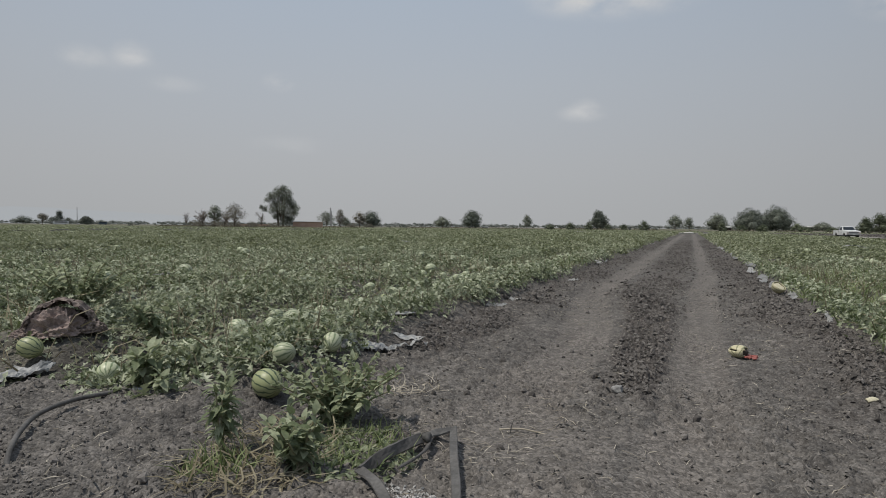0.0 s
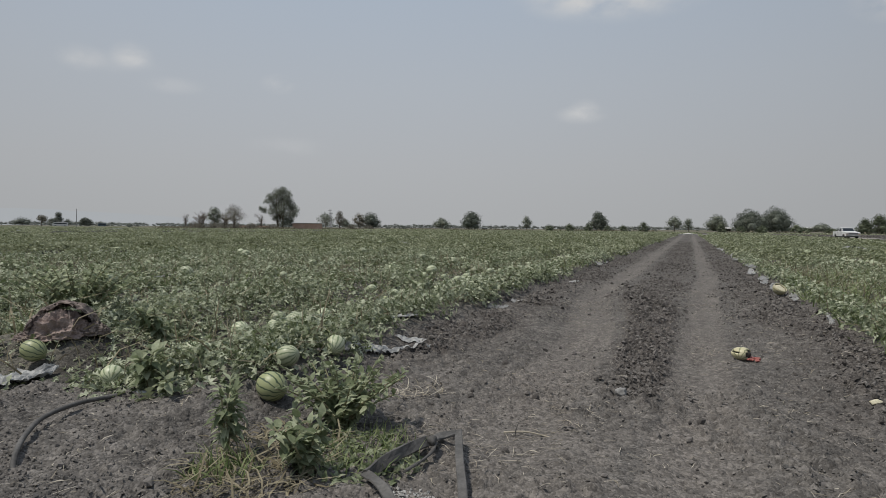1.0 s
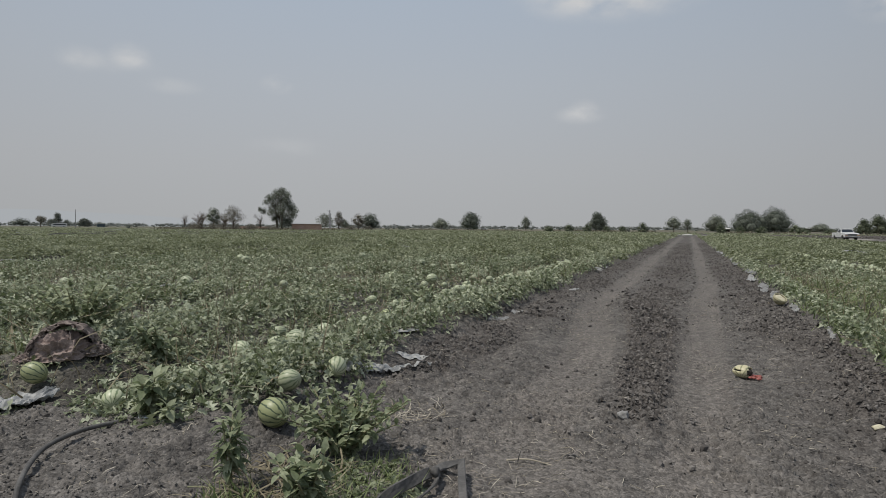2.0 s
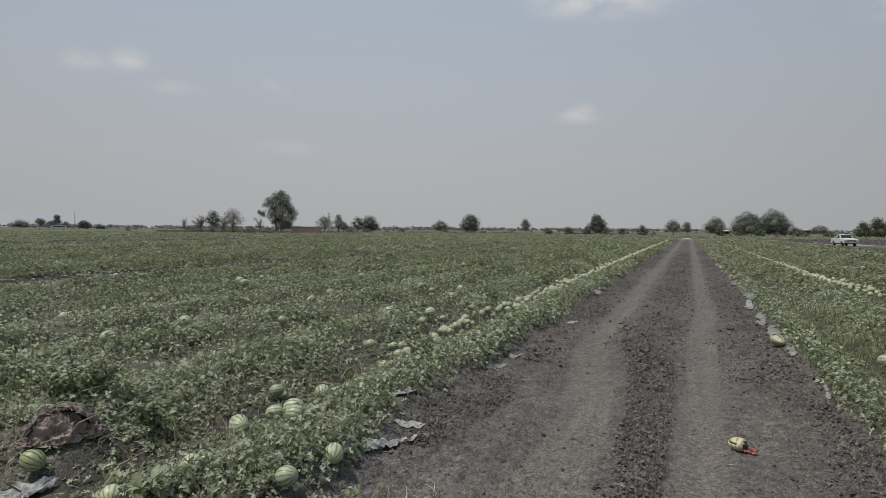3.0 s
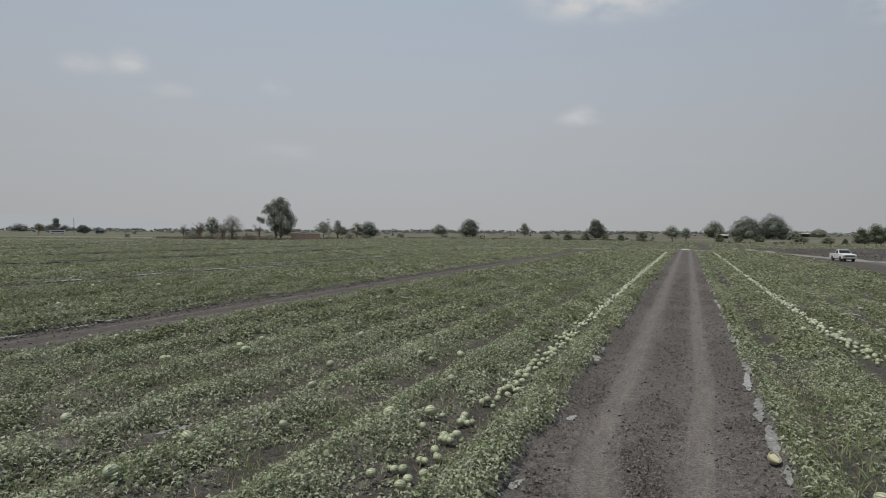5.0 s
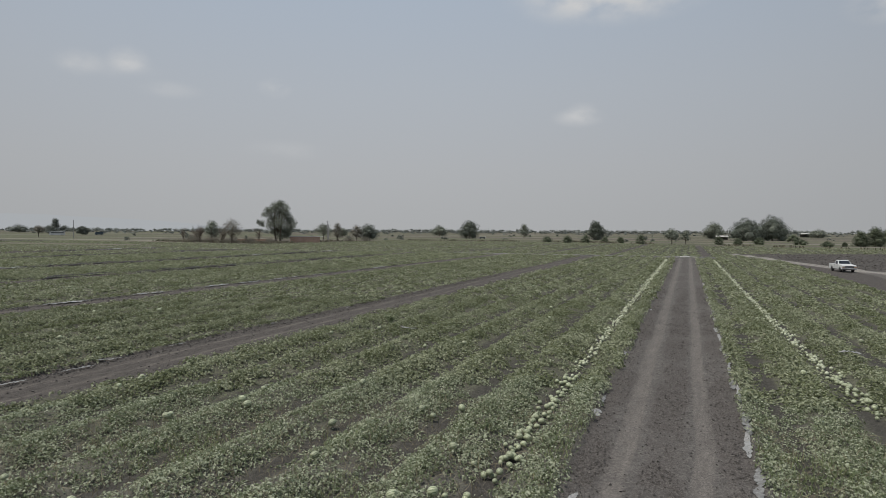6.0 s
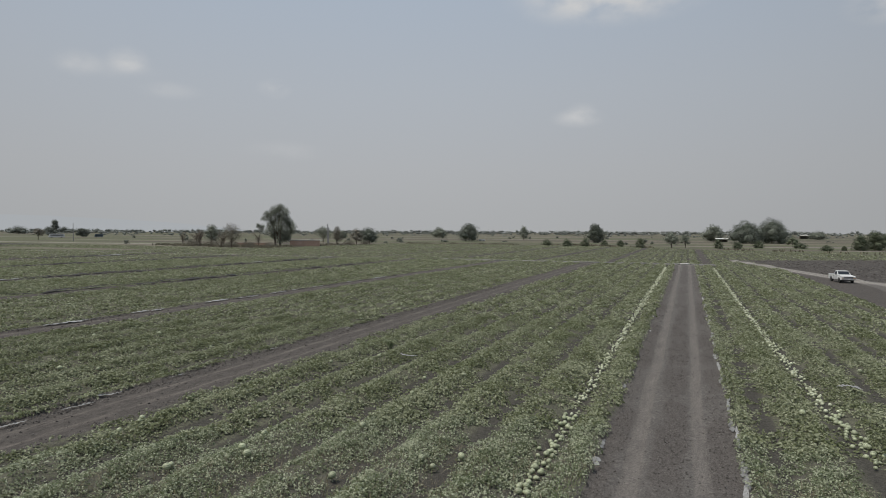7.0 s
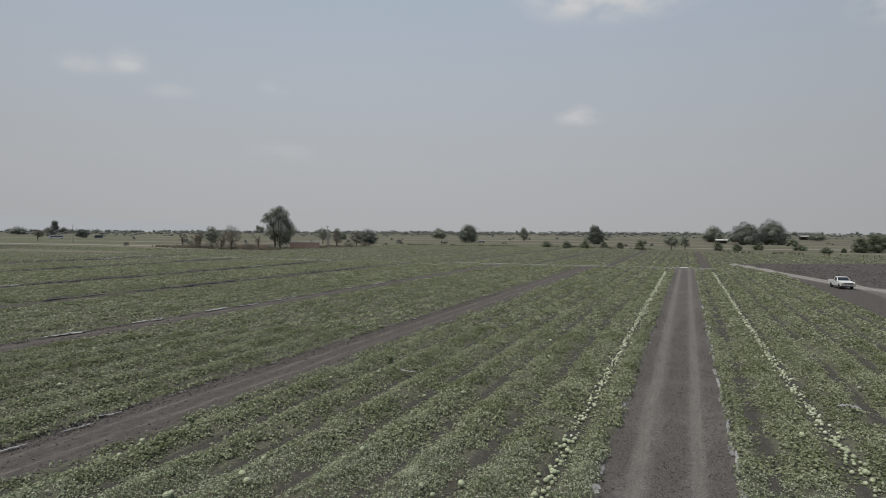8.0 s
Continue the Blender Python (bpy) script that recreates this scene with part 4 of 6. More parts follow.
def tree(name, x, y, tall, wide, leaves, label, crown_from=0.25, lobes=9, count=1500, clump=0.45, squash=0.8, gaps=0.0, group="", seed=0, limbs=6, taper=0.0, trunks=1, form=None):
    """A tapered trunk with limbs, and a crown of many small leaf clumps gathered in uneven lobes."""
    r = np.random.default_rng(seed + int(abs(x * 7) + abs(y * 3)))
    top = thing(name, x, y, ground_z(x, y) - 0.05, label, "bush" if "bush" in name or "hedge" in name else "tree", group=group)
    wide = wide * 1.18
    base, ch = tall * crown_from, tall * (1 - crown_from)
    centres, radii = [], []
    if form:
        right = Vector((y, -x, 0)).normalized()
        back = Vector((x, y, 0)).normalized()
        for u, h, q in form:
            centres.append(tuple(right * u * wide + back * r.uniform(-0.2, 0.2) * wide + Vector((0, 0, h * tall))))
            radii.append(q * wide)
    else:
        for k in range(lobes):
            rad = wide * r.uniform(0.19, 0.27)
            h = (k + r.uniform(0.2, 0.8)) / lobes
            a, d = k * 2.4 + r.uniform(-0.5, 0.5), r.uniform(0.6, 1.0)
            zz = base + rad * squash * 0.45 + h * max(ch - 1.45 * rad * squash, 0)
            room = max(wide / 2 - rad, 0) * max(0.0, 1 - 1.5 * abs(h - 0.34) ** 2.0 / 0.44) * (1 - taper * h) * 1.12
            centres.append((math.cos(a) * d * room, math.sin(a) * d * room, zz))
            radii.append(rad)
    bm = bmesh.new()
    for q in range(trunks):
        off = (q - (trunks - 1) / 2) * wide * 0.12
        w = tall * 0.022 + 0.05
        line = [(off, 0, 0), (off + r.normal(0, 0.02) * tall, r.normal(0, 0.02) * tall, tall * 0.22), (off + r.normal(0, 0.03) * tall, r.normal(0, 0.03) * tall, tall * 0.5), (off * 1.5, 0, tall * 0.8)]
        tube(bm, line, [w * 1.25, w, w * 0.65, w * 0.2])
    for c in centres[:limbs]:
        s = tall * r.uniform(0.18, 0.4)
        a = Vector((0, 0, s))
        b = Vector(c)
        tube(bm, [a, a.lerp(b, 0.5) + Vector((0, 0, -0.03 * tall)), b], [tall * 0.011 + 0.03, tall * 0.008 + 0.02, 0.03], 5)
    part("trunk", bm, BARK, top)
    per = r.multinomial(int(count * (4.0 if gaps < 0.3 else 2.4)), np.array(radii) ** 2 / np.sum(np.array(radii) ** 2))
    bits = []
    for c, rad, n in zip(centres, radii, per):
        d = r.normal(size=(n, 3))
        d /= np.linalg.norm(d, axis=1)[:, None]
        dist = rad * (1 - r.random(n) ** 2.0 * (0.95 if form else 0.6 if gaps >= 0.45 else 0.25)) * (1 + 0.22 * np.sin(d[:, 0] * 5 + c[0] * 3) * np.sin(d[:, 2] * 6 + c[1]))
        pos = np.array(c) + d * dist[:, None] * np.array((1, 1, squash))
        pos += r.normal(0, rad * (0.17 if form else 0.10 if gaps >= 0.45 else 0.05), (n, 3))
        pos = pos[pos[:, 2] > base * 0.4 + 0.1]
        if gaps:
            hole = np.sin(pos[:, 0] * 9 / wide * 2 + 1) * np.sin(pos[:, 2] * 9 / wide * 2) * np.sin(pos[:, 1] * 8 / wide * 2)
            pos = pos[(hole < 0.5 - gaps * 0.5) | (r.random(len(pos)) > gaps)]
        m = len(pos)
        bits.append(spread(leaf_card(0.15, 0.5), pos, r.uniform(0, 6.28, m), r.uniform(-1.3, 1.3, m), r.uniform(-0.8, 0.8, m), clump * r.uniform(0.45, 1.0, m) * (1.0 if gaps >= 0.45 else 0.72)))
    if gaps < 0.45:
        for c, rad in zip(centres, radii):
            d = BALL[0]
            k = 0.86 + 0.14 * np.sin(d[:, 0] * 7 + c[0]) * np.sin(d[:, 1] * 6 + c[1]) * np.sin(d[:, 2] * 5 + c[2]) + r.uniform(-0.09, 0.09, len(d))
            bits.append((np.array(c) + d * (k * rad * (0.64 if gaps < 0.3 else 0.55))[:, None] * np.array((1, 1, squash)), BALL[1]))
    v, f = joined(bits)
    crown = new("crown", mesh_np("crown", v, f, leaves))
    crown.parent = top
    return top


def bare_tree(x, y, tall, wide, label, seed=0):
    """Leafless brush: forking twigs."""
    r = random.Random(seed)
    top = thing("bare_tree", x, y, ground_z(x, y) - 0.05, label, "tree")
    bm = bmesh.new()
    tube(bm, [(0, 0, 0), (0.1, 0, tall * 0.3), (-0.1, 0.1, tall * 0.6)], [0.12, 0.09, 0.05], 5)
    part("trunk", bm, BARK, top)
    bm = bmesh.new()
    for k in range(26):
        a, s = r.uniform(0, 6.28), r.uniform(0.15, 0.6) * tall
        d = wide / 2 * r.uniform(0.3, 1)
        e = Vector((math.cos(a) * d, math.sin(a) * d, min(tall, s + r.uniform(0.2, 0.5) * tall)))
        b = Vector((0, 0, s))
        mid = b.lerp(e, 0.5) + Vector((0, 0, 0.05 * tall))
        tube(bm, [b, mid, e], [0.07, 0.05, 0.02], 4, False)
        for _ in range(3):
            q = mid.lerp(e, r.random())
            tube(bm, [q, q + Vector((r.uniform(-1, 1), r.uniform(-1, 1), r.uniform(0.3, 1.2))) * tall * 0.12], [0.04, 0.015], 4, False)
    part("twigs", bm, BARK, top)
    return top


# the big tree and its neighbours beside the brick house
tree("tall_tree", -163, 216, 17.2, 16.8, LEAF_GREY, "tall spreading grey-green tree with several stems and gaps", 0.16, 17, 6600, 0.50, 0.95, 0.55, limbs=8, trunks=2, seed=3,
     form=((0.06, 0.95, 0.10), (-0.06, 0.89, 0.11), (0.14, 0.85, 0.10), (-0.19, 0.78, 0.11), (-0.29, 0.70, 0.07), (0.02, 0.75, 0.14), (0.17, 0.68, 0.11), (-0.10, 0.60, 0.13), (0.24, 0.55, 0.11), (0.33, 0.50, 0.08), (0.08, 0.50, 0.14),
           (-0.16, 0.45, 0.10), (-0.34, 0.47, 0.07), (-0.41, 0.52, 0.05), (0.26, 0.38, 0.11), (0.02, 0.33, 0.13), (0.16, 0.25, 0.12), (-0.10, 0.28, 0.08), (0.06, 0.15, 0.10), (0.20, 0.20, 0.09)))
tree("broadleaf_tree", -186, 202, 10.0, 7.6, LEAF_GREY, "small grey-green tree among dry brush", 0.2, 8, 1300, 0.45, gaps=0.4)
tree("dry_tree", -163.5, 188, 9.6, 9.2, LEAF_BROWN, "half-dry olive-brown tree at the field's edge", 0.3, 9, 1100, 0.4, gaps=0.6)
tree("broadleaf_tree", -200, 308, 10.0, 10.0, LEAF_GREY, "grey-green tree behind a brick house", 0.25, 9, 1300, 0.5, gaps=0.5)
tree("dry_tree", -157, 254, 9.2, 5.6, LEAF_BROWN, "narrow dry brown tree beside a house", 0.2, 9, 1100, 0.38, gaps=0.5)
tree("broadleaf_tree", -151, 262, 8.6, 8.0, LEAF_BROWN, "half-dry tree beside a house", 0.2, 8, 1000, 0.4, gaps=0.4)
tree("broadleaf_tree", -150, 272, 8.8, 10.5, LEAF_DARK, "dense dark green tree beside a house", 0.12, 10, 1900, 0.45, gaps=0.2, trunks=2)
tree("far_tree", -243, 400, 8.0, 9.0, LEAF_GREY, "distant grey-green tree behind a farmhouse", 0.2, 7, 700, 0.6)
bare_tree(-195, 205, 7.5, 6.0, "leafless grey brush at the field's edge", 1)
bare_tree(-178, 200, 6.5, 6.0, "leafless grey brush at the field's edge", 2)
bare_tree(-157, 196, 6.0, 7.0, "leafless grey brush at the field's edge", 3)
bare_tree(-206, 206, 6.5, 4.0, "leafless grey brush at the field's edge", 4)
bare_tree(-190, 199, 7.0, 7.0, "leafless grey brush at the field's edge", 5)
bare_tree(-171, 191, 6.0, 8.0, "leafless grey brush at the field's edge", 6)
bare_tree(-200, 208, 6.0, 7.0, "leafless grey brush at the field's edge", 7)
for bx, by, bh, bw in ((-198, 203, 3.6, 6.5), (-192, 200, 3.0, 6), (-182, 197, 3.2, 6), (-174, 194, 2.8, 6.5), (-168, 194, 3.0, 6), (-160, 194, 2.6, 6), (-154, 199, 2.4, 6), (-170, 206, 2.6, 7), (-148, 250, 2.6, 6), (-146, 262, 2.4, 6)):
    tree("dry_bush", bx, by, bh, bw, LEAF_BROWN, "dry brownish brush at the field's edge", -0.1, 7, 420, 0.36, gaps=0.5, group="dry brush by the house")
# scattered trees past the last beds
tree("broadleaf_tree", -228, 558, 11.5, 16.5, LEAF_GREY, "wide grey-green tree standing alone in stubble", 0.08, 10, 1300, 0.8)
tree("broadleaf_tree", -139, 394, 13.2, 15.0, LEAF_DARK, "dense dark round tree standing alone", 0.06, 13, 2600, 0.65, gaps=0.2, trunks=3)
tree("broadleaf_tree", -127, 497, 12.0, 9.8, LEAF_GREY, "narrow tree standing alone in stubble", 0.12, 9, 1200, 0.7, gaps=0.3)
tree("broadleaf_tree", -53, 383, 12.6, 11.5, LEAF_DARK, "tall dense rounded dark tree", 0.02, 13, 2600, 0.6, taper=0.25)
tree("broadleaf_tree", -6.4, 276, 7.2, 7.2, LEAF_GREY, "open-crowned tree at the end of the beds", 0.25, 9, 1300, 0.42, gaps=0.4)
tree("broadleaf_tree", -1.0, 280, 6.2, 4.6, LEAF_GREY, "slender open tree at the end of the beds", 0.25, 7, 800, 0.4, gaps=0.4)
tree("broadleaf_tree", 18, 500, 13.4, 15.8, LEAF_GREY, "grey-green round tree behind low sheds", 0.0, 11, 1800, 0.75)
tree("broadleaf_tree", 33.5, 418, 14.6, 20.5, LEAF_DARK, "broad dark dome-shaped tree", 0.0, 15, 3200, 0.7, squash=0.85)
tree("broadleaf_tree", 48.5, 427, 16.2, 20.0, LEAF_DARK, "broad dark dome-shaped tree", 0.0, 15, 3200, 0.7, squash=0.9)
tree("broadleaf_tree", 115.7, 676, 8.6, 17.0, LEAF_GREY, "low wide distant tree", 0.1, 9, 900, 0.9)
for bx, by, bh, bw in ((-64.2, 296, 3.3, 5.6), (-51.3, 280, 4.0, 5.0), (-43.6, 284, 4.0, 4.4), (-37.1, 300, 3.4, 3.9), (-29.1, 293, 3.3, 4.3), (-18.5, 269, 4.5, 4.4),
                       (11.6, 276, 4.2, 4.4), (19.3, 281, 3.2, 4.0), (28.6, 295, 3.6, 5.2), (53, 380, 5.5, 8.0), (44.3, 295, 2.8, 5.6), (47.1, 258, 2.4, 4.4), (54.7, 269, 1.8, 1.9)):
    tree("round_bush", bx, by, bh, bw, LEAF_BUSH, "rounded green bush at the field's far edge", -0.08, 9, 900, 0.34, gaps=0.32, group="bushes along the field's end")
for tx, ty, th, tw in ((60.5, 272, 6.2, 6.6), (65.8, 275, 8.2, 7.4), (70.5, 278, 6.8, 7.0), (76, 284, 7.5, 8.0), (83, 290, 7.0, 9.0)):
    tree("grove_tree", tx, ty, th, tw, LEAF_BUSH, "dark green tree in a dense grove", -0.04, 8, 1100, 0.42, taper=0.35, group="trees of the grove")
# far trees on the plain
for tx, ty, th, tw in ((-1012, 665, 14, 26), (-1340, 946, 16, 23), (-1332, 978, 16, 21), (-790, 560, 11, 16), (-560, 430, 9, 12)):
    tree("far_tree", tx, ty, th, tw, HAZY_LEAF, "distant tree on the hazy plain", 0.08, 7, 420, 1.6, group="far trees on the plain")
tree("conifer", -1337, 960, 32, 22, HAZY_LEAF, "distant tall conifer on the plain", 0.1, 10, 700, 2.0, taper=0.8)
tree("broadleaf_tree", -414, 285, 8.3, 7.4, LEAF_BROWN, "small sparse tree on open stubble", 0.4, 6, 500, 0.6)


# ---- far wood lines, plain and hills ----
SMALL = bmesh.new()
bmesh.ops.create_icosphere(SMALL, subdivisions=1, radius=1)
BLOB = (np.array([tuple(p.co) for p in SMALL.verts]), np.array([[p.index for p in f.verts] for f in SMALL.faces]))
SMALL.free()


def far_tree_bits(r, c, wide, tall, lobes):
    """One tree far off: a few lobes, each a loose ball of leaf sprays round a small dark heart."""
    bits = []
    for _ in range(lobes):
        q = r.uniform(0.26, 0.46)
        at = c + np.array((r.normal(0, 0.26) * wide, r.normal(0, 0.26) * wide, tall * r.uniform(0.35, 0.95 - q * 0.6)))
        axes = np.array((wide * q * 0.9, wide * q * 0.9, tall * q * 0.95))
        bits.append((at + BLOB[0] * (0.62 + r.uniform(-0.12, 0.12, (len(BLOB[0]), 1))) * axes, BLOB[1]))
        n = 11
        d = r.normal(size=(n, 3))
        d /= np.linalg.norm(d, axis=1)[:, None]
        pos = at + d * axes * r.uniform(0.55, 1.05, (n, 1))
        bits.append(spread(leaf_card(0.2, 0.4), pos, r.uniform(0, 6.28, n), r.uniform(-1.2, 1.2, n), r.uniform(-0.9, 0.9, n), tall * q * r.uniform(0.3, 0.6, n)))
    return bits


def far_woods():
    bits = []
    r = np.random.default_rng(5)
    for d, n, h, seed in ((950, 110, 4.5, 1), (1400, 330, 7.5, 2), (2000, 640, 12.0, 3)):
        for k in range(n):
            a = radians(r.uniform(-24, 68))
            dd = d * r.uniform(0.88, 1.14)
            if vnoise(np.array([a * 9.0]), np.array([seed * 5.0]))[0] < 0.22:
                continue
            c = np.array((-math.sin(a) * dd, math.cos(a) * dd, -0.5))
            bits += far_tree_bits(r, c, h * r.uniform(0.9, 2.2), h * r.uniform(0.6, 1.2), 3)
    v, f = joined(bits)
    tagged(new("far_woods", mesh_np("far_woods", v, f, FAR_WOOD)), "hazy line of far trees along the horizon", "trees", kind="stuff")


far_woods()


def scrub():
    """Low bushes and small trees dotted over the fallow plain."""
    r = np.random.default_rng(15)
    bits = []
    for k in range(48):
        a, d = radians(r.uniform(-22, 50)), r.uniform(330, 760)
        c = np.array((-math.sin(a) * d, math.cos(a) * d, -0.3))
        w, t = r.uniform(1.2, 3.6), r.uniform(1.2, 3.8)
        bits += far_tree_bits(r, c, w, t, 4)
        m = 40
        q = r.normal(size=(m, 3))
        q /= np.linalg.norm(q, axis=1)[:, None]
        pos = c + np.abs(q) * (0, 0, t) + q * (w * 0.5, w * 0.5, 0)
        bits.append(spread(leaf_card(0.2, 0.4), pos, r.uniform(0, 6.28, m), r.uniform(-1.4, 1.4, m), r.uniform(-1, 1, m), r.uniform(0.3, 0.7, m)))
    v, f = joined(bits)
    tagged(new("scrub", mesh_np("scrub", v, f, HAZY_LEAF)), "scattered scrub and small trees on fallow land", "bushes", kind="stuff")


scrub()


def far_hills():
    az = np.linspace(radians(40), radians(80), 60)
    h = 20 + 95 * np.clip(np.sin((az - radians(40)) / radians(40) * np.pi), 0, 1) * (0.55 + 0.6 * fbm(az * 14, az * 0, 3))
    x, y = -np.sin(az) * 4300, np.cos(az) * 4300
    v = np.concatenate([np.column_stack([x, y, x * 0 - 20]), np.column_stack([x, y, h])])
    n = len(az)
    i = np.arange(n - 1)
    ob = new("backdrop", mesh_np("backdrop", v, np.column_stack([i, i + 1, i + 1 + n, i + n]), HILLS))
    tagged(ob, "faint far hills, a glowing silhouette in haze colour", "hills", kind="structure")


far_hills()


def dry_edge():
    """Dry grass and brush in drifts along the field's far edge and round the house."""
    r = np.random.default_rng(8)
    spots = []
    for x0, x1, n, dy in ((-150, 70, 1500, 7), ):
        x = r.uniform(x0, x1, n)
        spots.append(np.column_stack([x, end_y(x) + r.uniform(1, dy, n)]))
    x = r.uniform(-225, -148, 1700)
    spots.append(np.column_stack([x, 196 + 0.25 * (-x - 150) + r.normal(0, 5, 1700)]))
    x = r.uniform(-165, -148, 500)
    spots.append(np.column_stack([x, r.uniform(200, 262, 500)]))
    p = np.concatenate(spots)
    p = p[vnoise(p[:, 0] * 0.12, p[:, 1] * 0.12) > 0.42]
    n = len(p)
    pos = np.column_stack([p, height(p[:, 0], p[:, 1])])
    v, f = spread((np.array([(-0.3, 0, 0), (0.3, 0, 0), (0.12, 0.2, 0.9), (-0.2, -0.1, 0.8)]), np.array([(0, 1, 2), (0, 2, 3)])), pos, r.uniform(0, 6.28, n), r.normal(0, 0.3, n), r.normal(0, 0.3, n), r.uniform(0.5, 1.1, n))
    tagged(new("dry_grass", mesh_np("dry_grass", v, f, DRY_GRASS)), "tall dry tan grass along the field's edge", "grass", kind="stuff")


dry_edge()


# ---- farm buildings, poles and vehicles ----
def cross_pipe():
    """The pale pipe laid along the cross track, with a folded end on the road."""
    t = thing("irrigation_pipe", -20, 132.5, ground_z(-20, 132.5), "pale grey irrigation pipe laid across the field", "pipe")
    line = [(u, 0.15 * math.sin(u * 0.7), 0.10 + 0.03 * math.sin(u * 1.9)) for u in range(-34, 26)]
    bm = bmesh.new()
    tube(bm, line, [0.11] * len(line), 8)
    part("pipe", bm, POLE_GREY, t, "", True)
    bm = bmesh.new()
    tube(bm, [(18.6, -0.4, 0.12), (19.6, -0.2, 0.2), (20.4, -0.5, 0.12)], [0.16, 0.2, 0.14], 8)
    part("pipe_joint", bm, CONCRETE, t, "white pipe joint", True)


cross_pipe()


def brick_house(x, y, turn):
    h = thing("brick_house", x, y, ground_z(x, y) - 0.05, "low orange brick farmhouse with a pale flat roof", "house", turn)
    bm = bmesh.new()
    block(bm, -6.2, 6.2, -2.6, 2.6, 0, 2.6, 0.03)
    part("wall", bm, BRICK, h)
    bm = bmesh.new()
    block(bm, -6.6, 4.4, -3.0, 3.0, 2.6, 2.85, 0.03)
    part("roof", bm, CONCRETE, h, "pale concrete roof slab")
    bm = bmesh.new()
    block(bm, 4.42, 7.6, -2.8, 2.8, 2.63, 2.8, 0.03)
    part("porch_roof", bm, CONCRETE, h)


brick_house(-154, 223, 32)


def yard_wall():
    w = thing("yard_wall", -176, 213, ground_z(-176, 213) - 0.05, "low crumbling brick yard wall beside the house", "wall", 30)
    bm = bmesh.new()
    prism(bm, [(-0.1, 0), (0.1, 0), (0.1, 1.5), (-0.1, 1.5)], -5, 8, 0.02)
    part("brickwork", bm, BRICK, w)


yard_wall()


def utility_pole(x, y, tall, arm=True):
    p = thing("utility_pole", x, y, ground_z(x, y) - 0.1, "grey concrete utility pole with a crossarm", "pole", 30, group="utility poles")
    bm = bmesh.new()
    tube(bm, [(0, 0, 0), (0, 0, tall)], [0.24, 0.15], 8)
    part("shaft", bm, POLE_GREY, p)
    if arm:
        bm = bmesh.new()
        block(bm, -0.9, 0.9, -0.06, 0.06, tall - 0.7, tall - 0.55, 0.01)
        part("crossarm", bm, POLE_GREY, p)
        for ix in (-0.8, 0, 0.8):
            bm = bmesh.new()
            turned(bm, [(0.03, tall - 0.55), (0.07, tall - 0.5), (0.05, tall - 0.4), (0.07, tall - 0.35), (0.02, tall - 0.28)], "z", (ix, 0, 0), 8)
            part("insulator", bm, TRIM, p)


utility_pole(-174, 272, 10.4)
utility_pole(-167, 262, 8.6)
utility_pole(-341, 256, 11.0, False)


def wheel(parent, x, y, z, rad, wid):
    s = 1 if x > 0 else -1
    bm = bmesh.new()
    turned(bm, [(rad * 0.6, -wid / 2), (rad * 0.93, -wid / 2), (rad, -wid * 0.3), (rad, wid * 0.3), (rad * 0.93, wid / 2), (rad * 0.6, wid / 2)], "x", (0, 0, 0), 24)
    w = part("wheel", bm, RUBBER, parent, "black rubber tyre on a steel rim", True)
    w.location = (x, y, z)
    bm = bmesh.new()
    turned(bm, [(rad * 0.58, s * wid * 0.30), (rad * 0.60, s * wid * 0.46), (rad * 0.50, s * wid * 0.44), (rad * 0.30, s * wid * 0.30), (rad * 0.16, s * wid * 0.46), (rad * 0.05, s * wid * 0.48)], "x", (0, 0, 0), 20)
    part("rim", bm, STEEL, w, "steel rim")
    return w


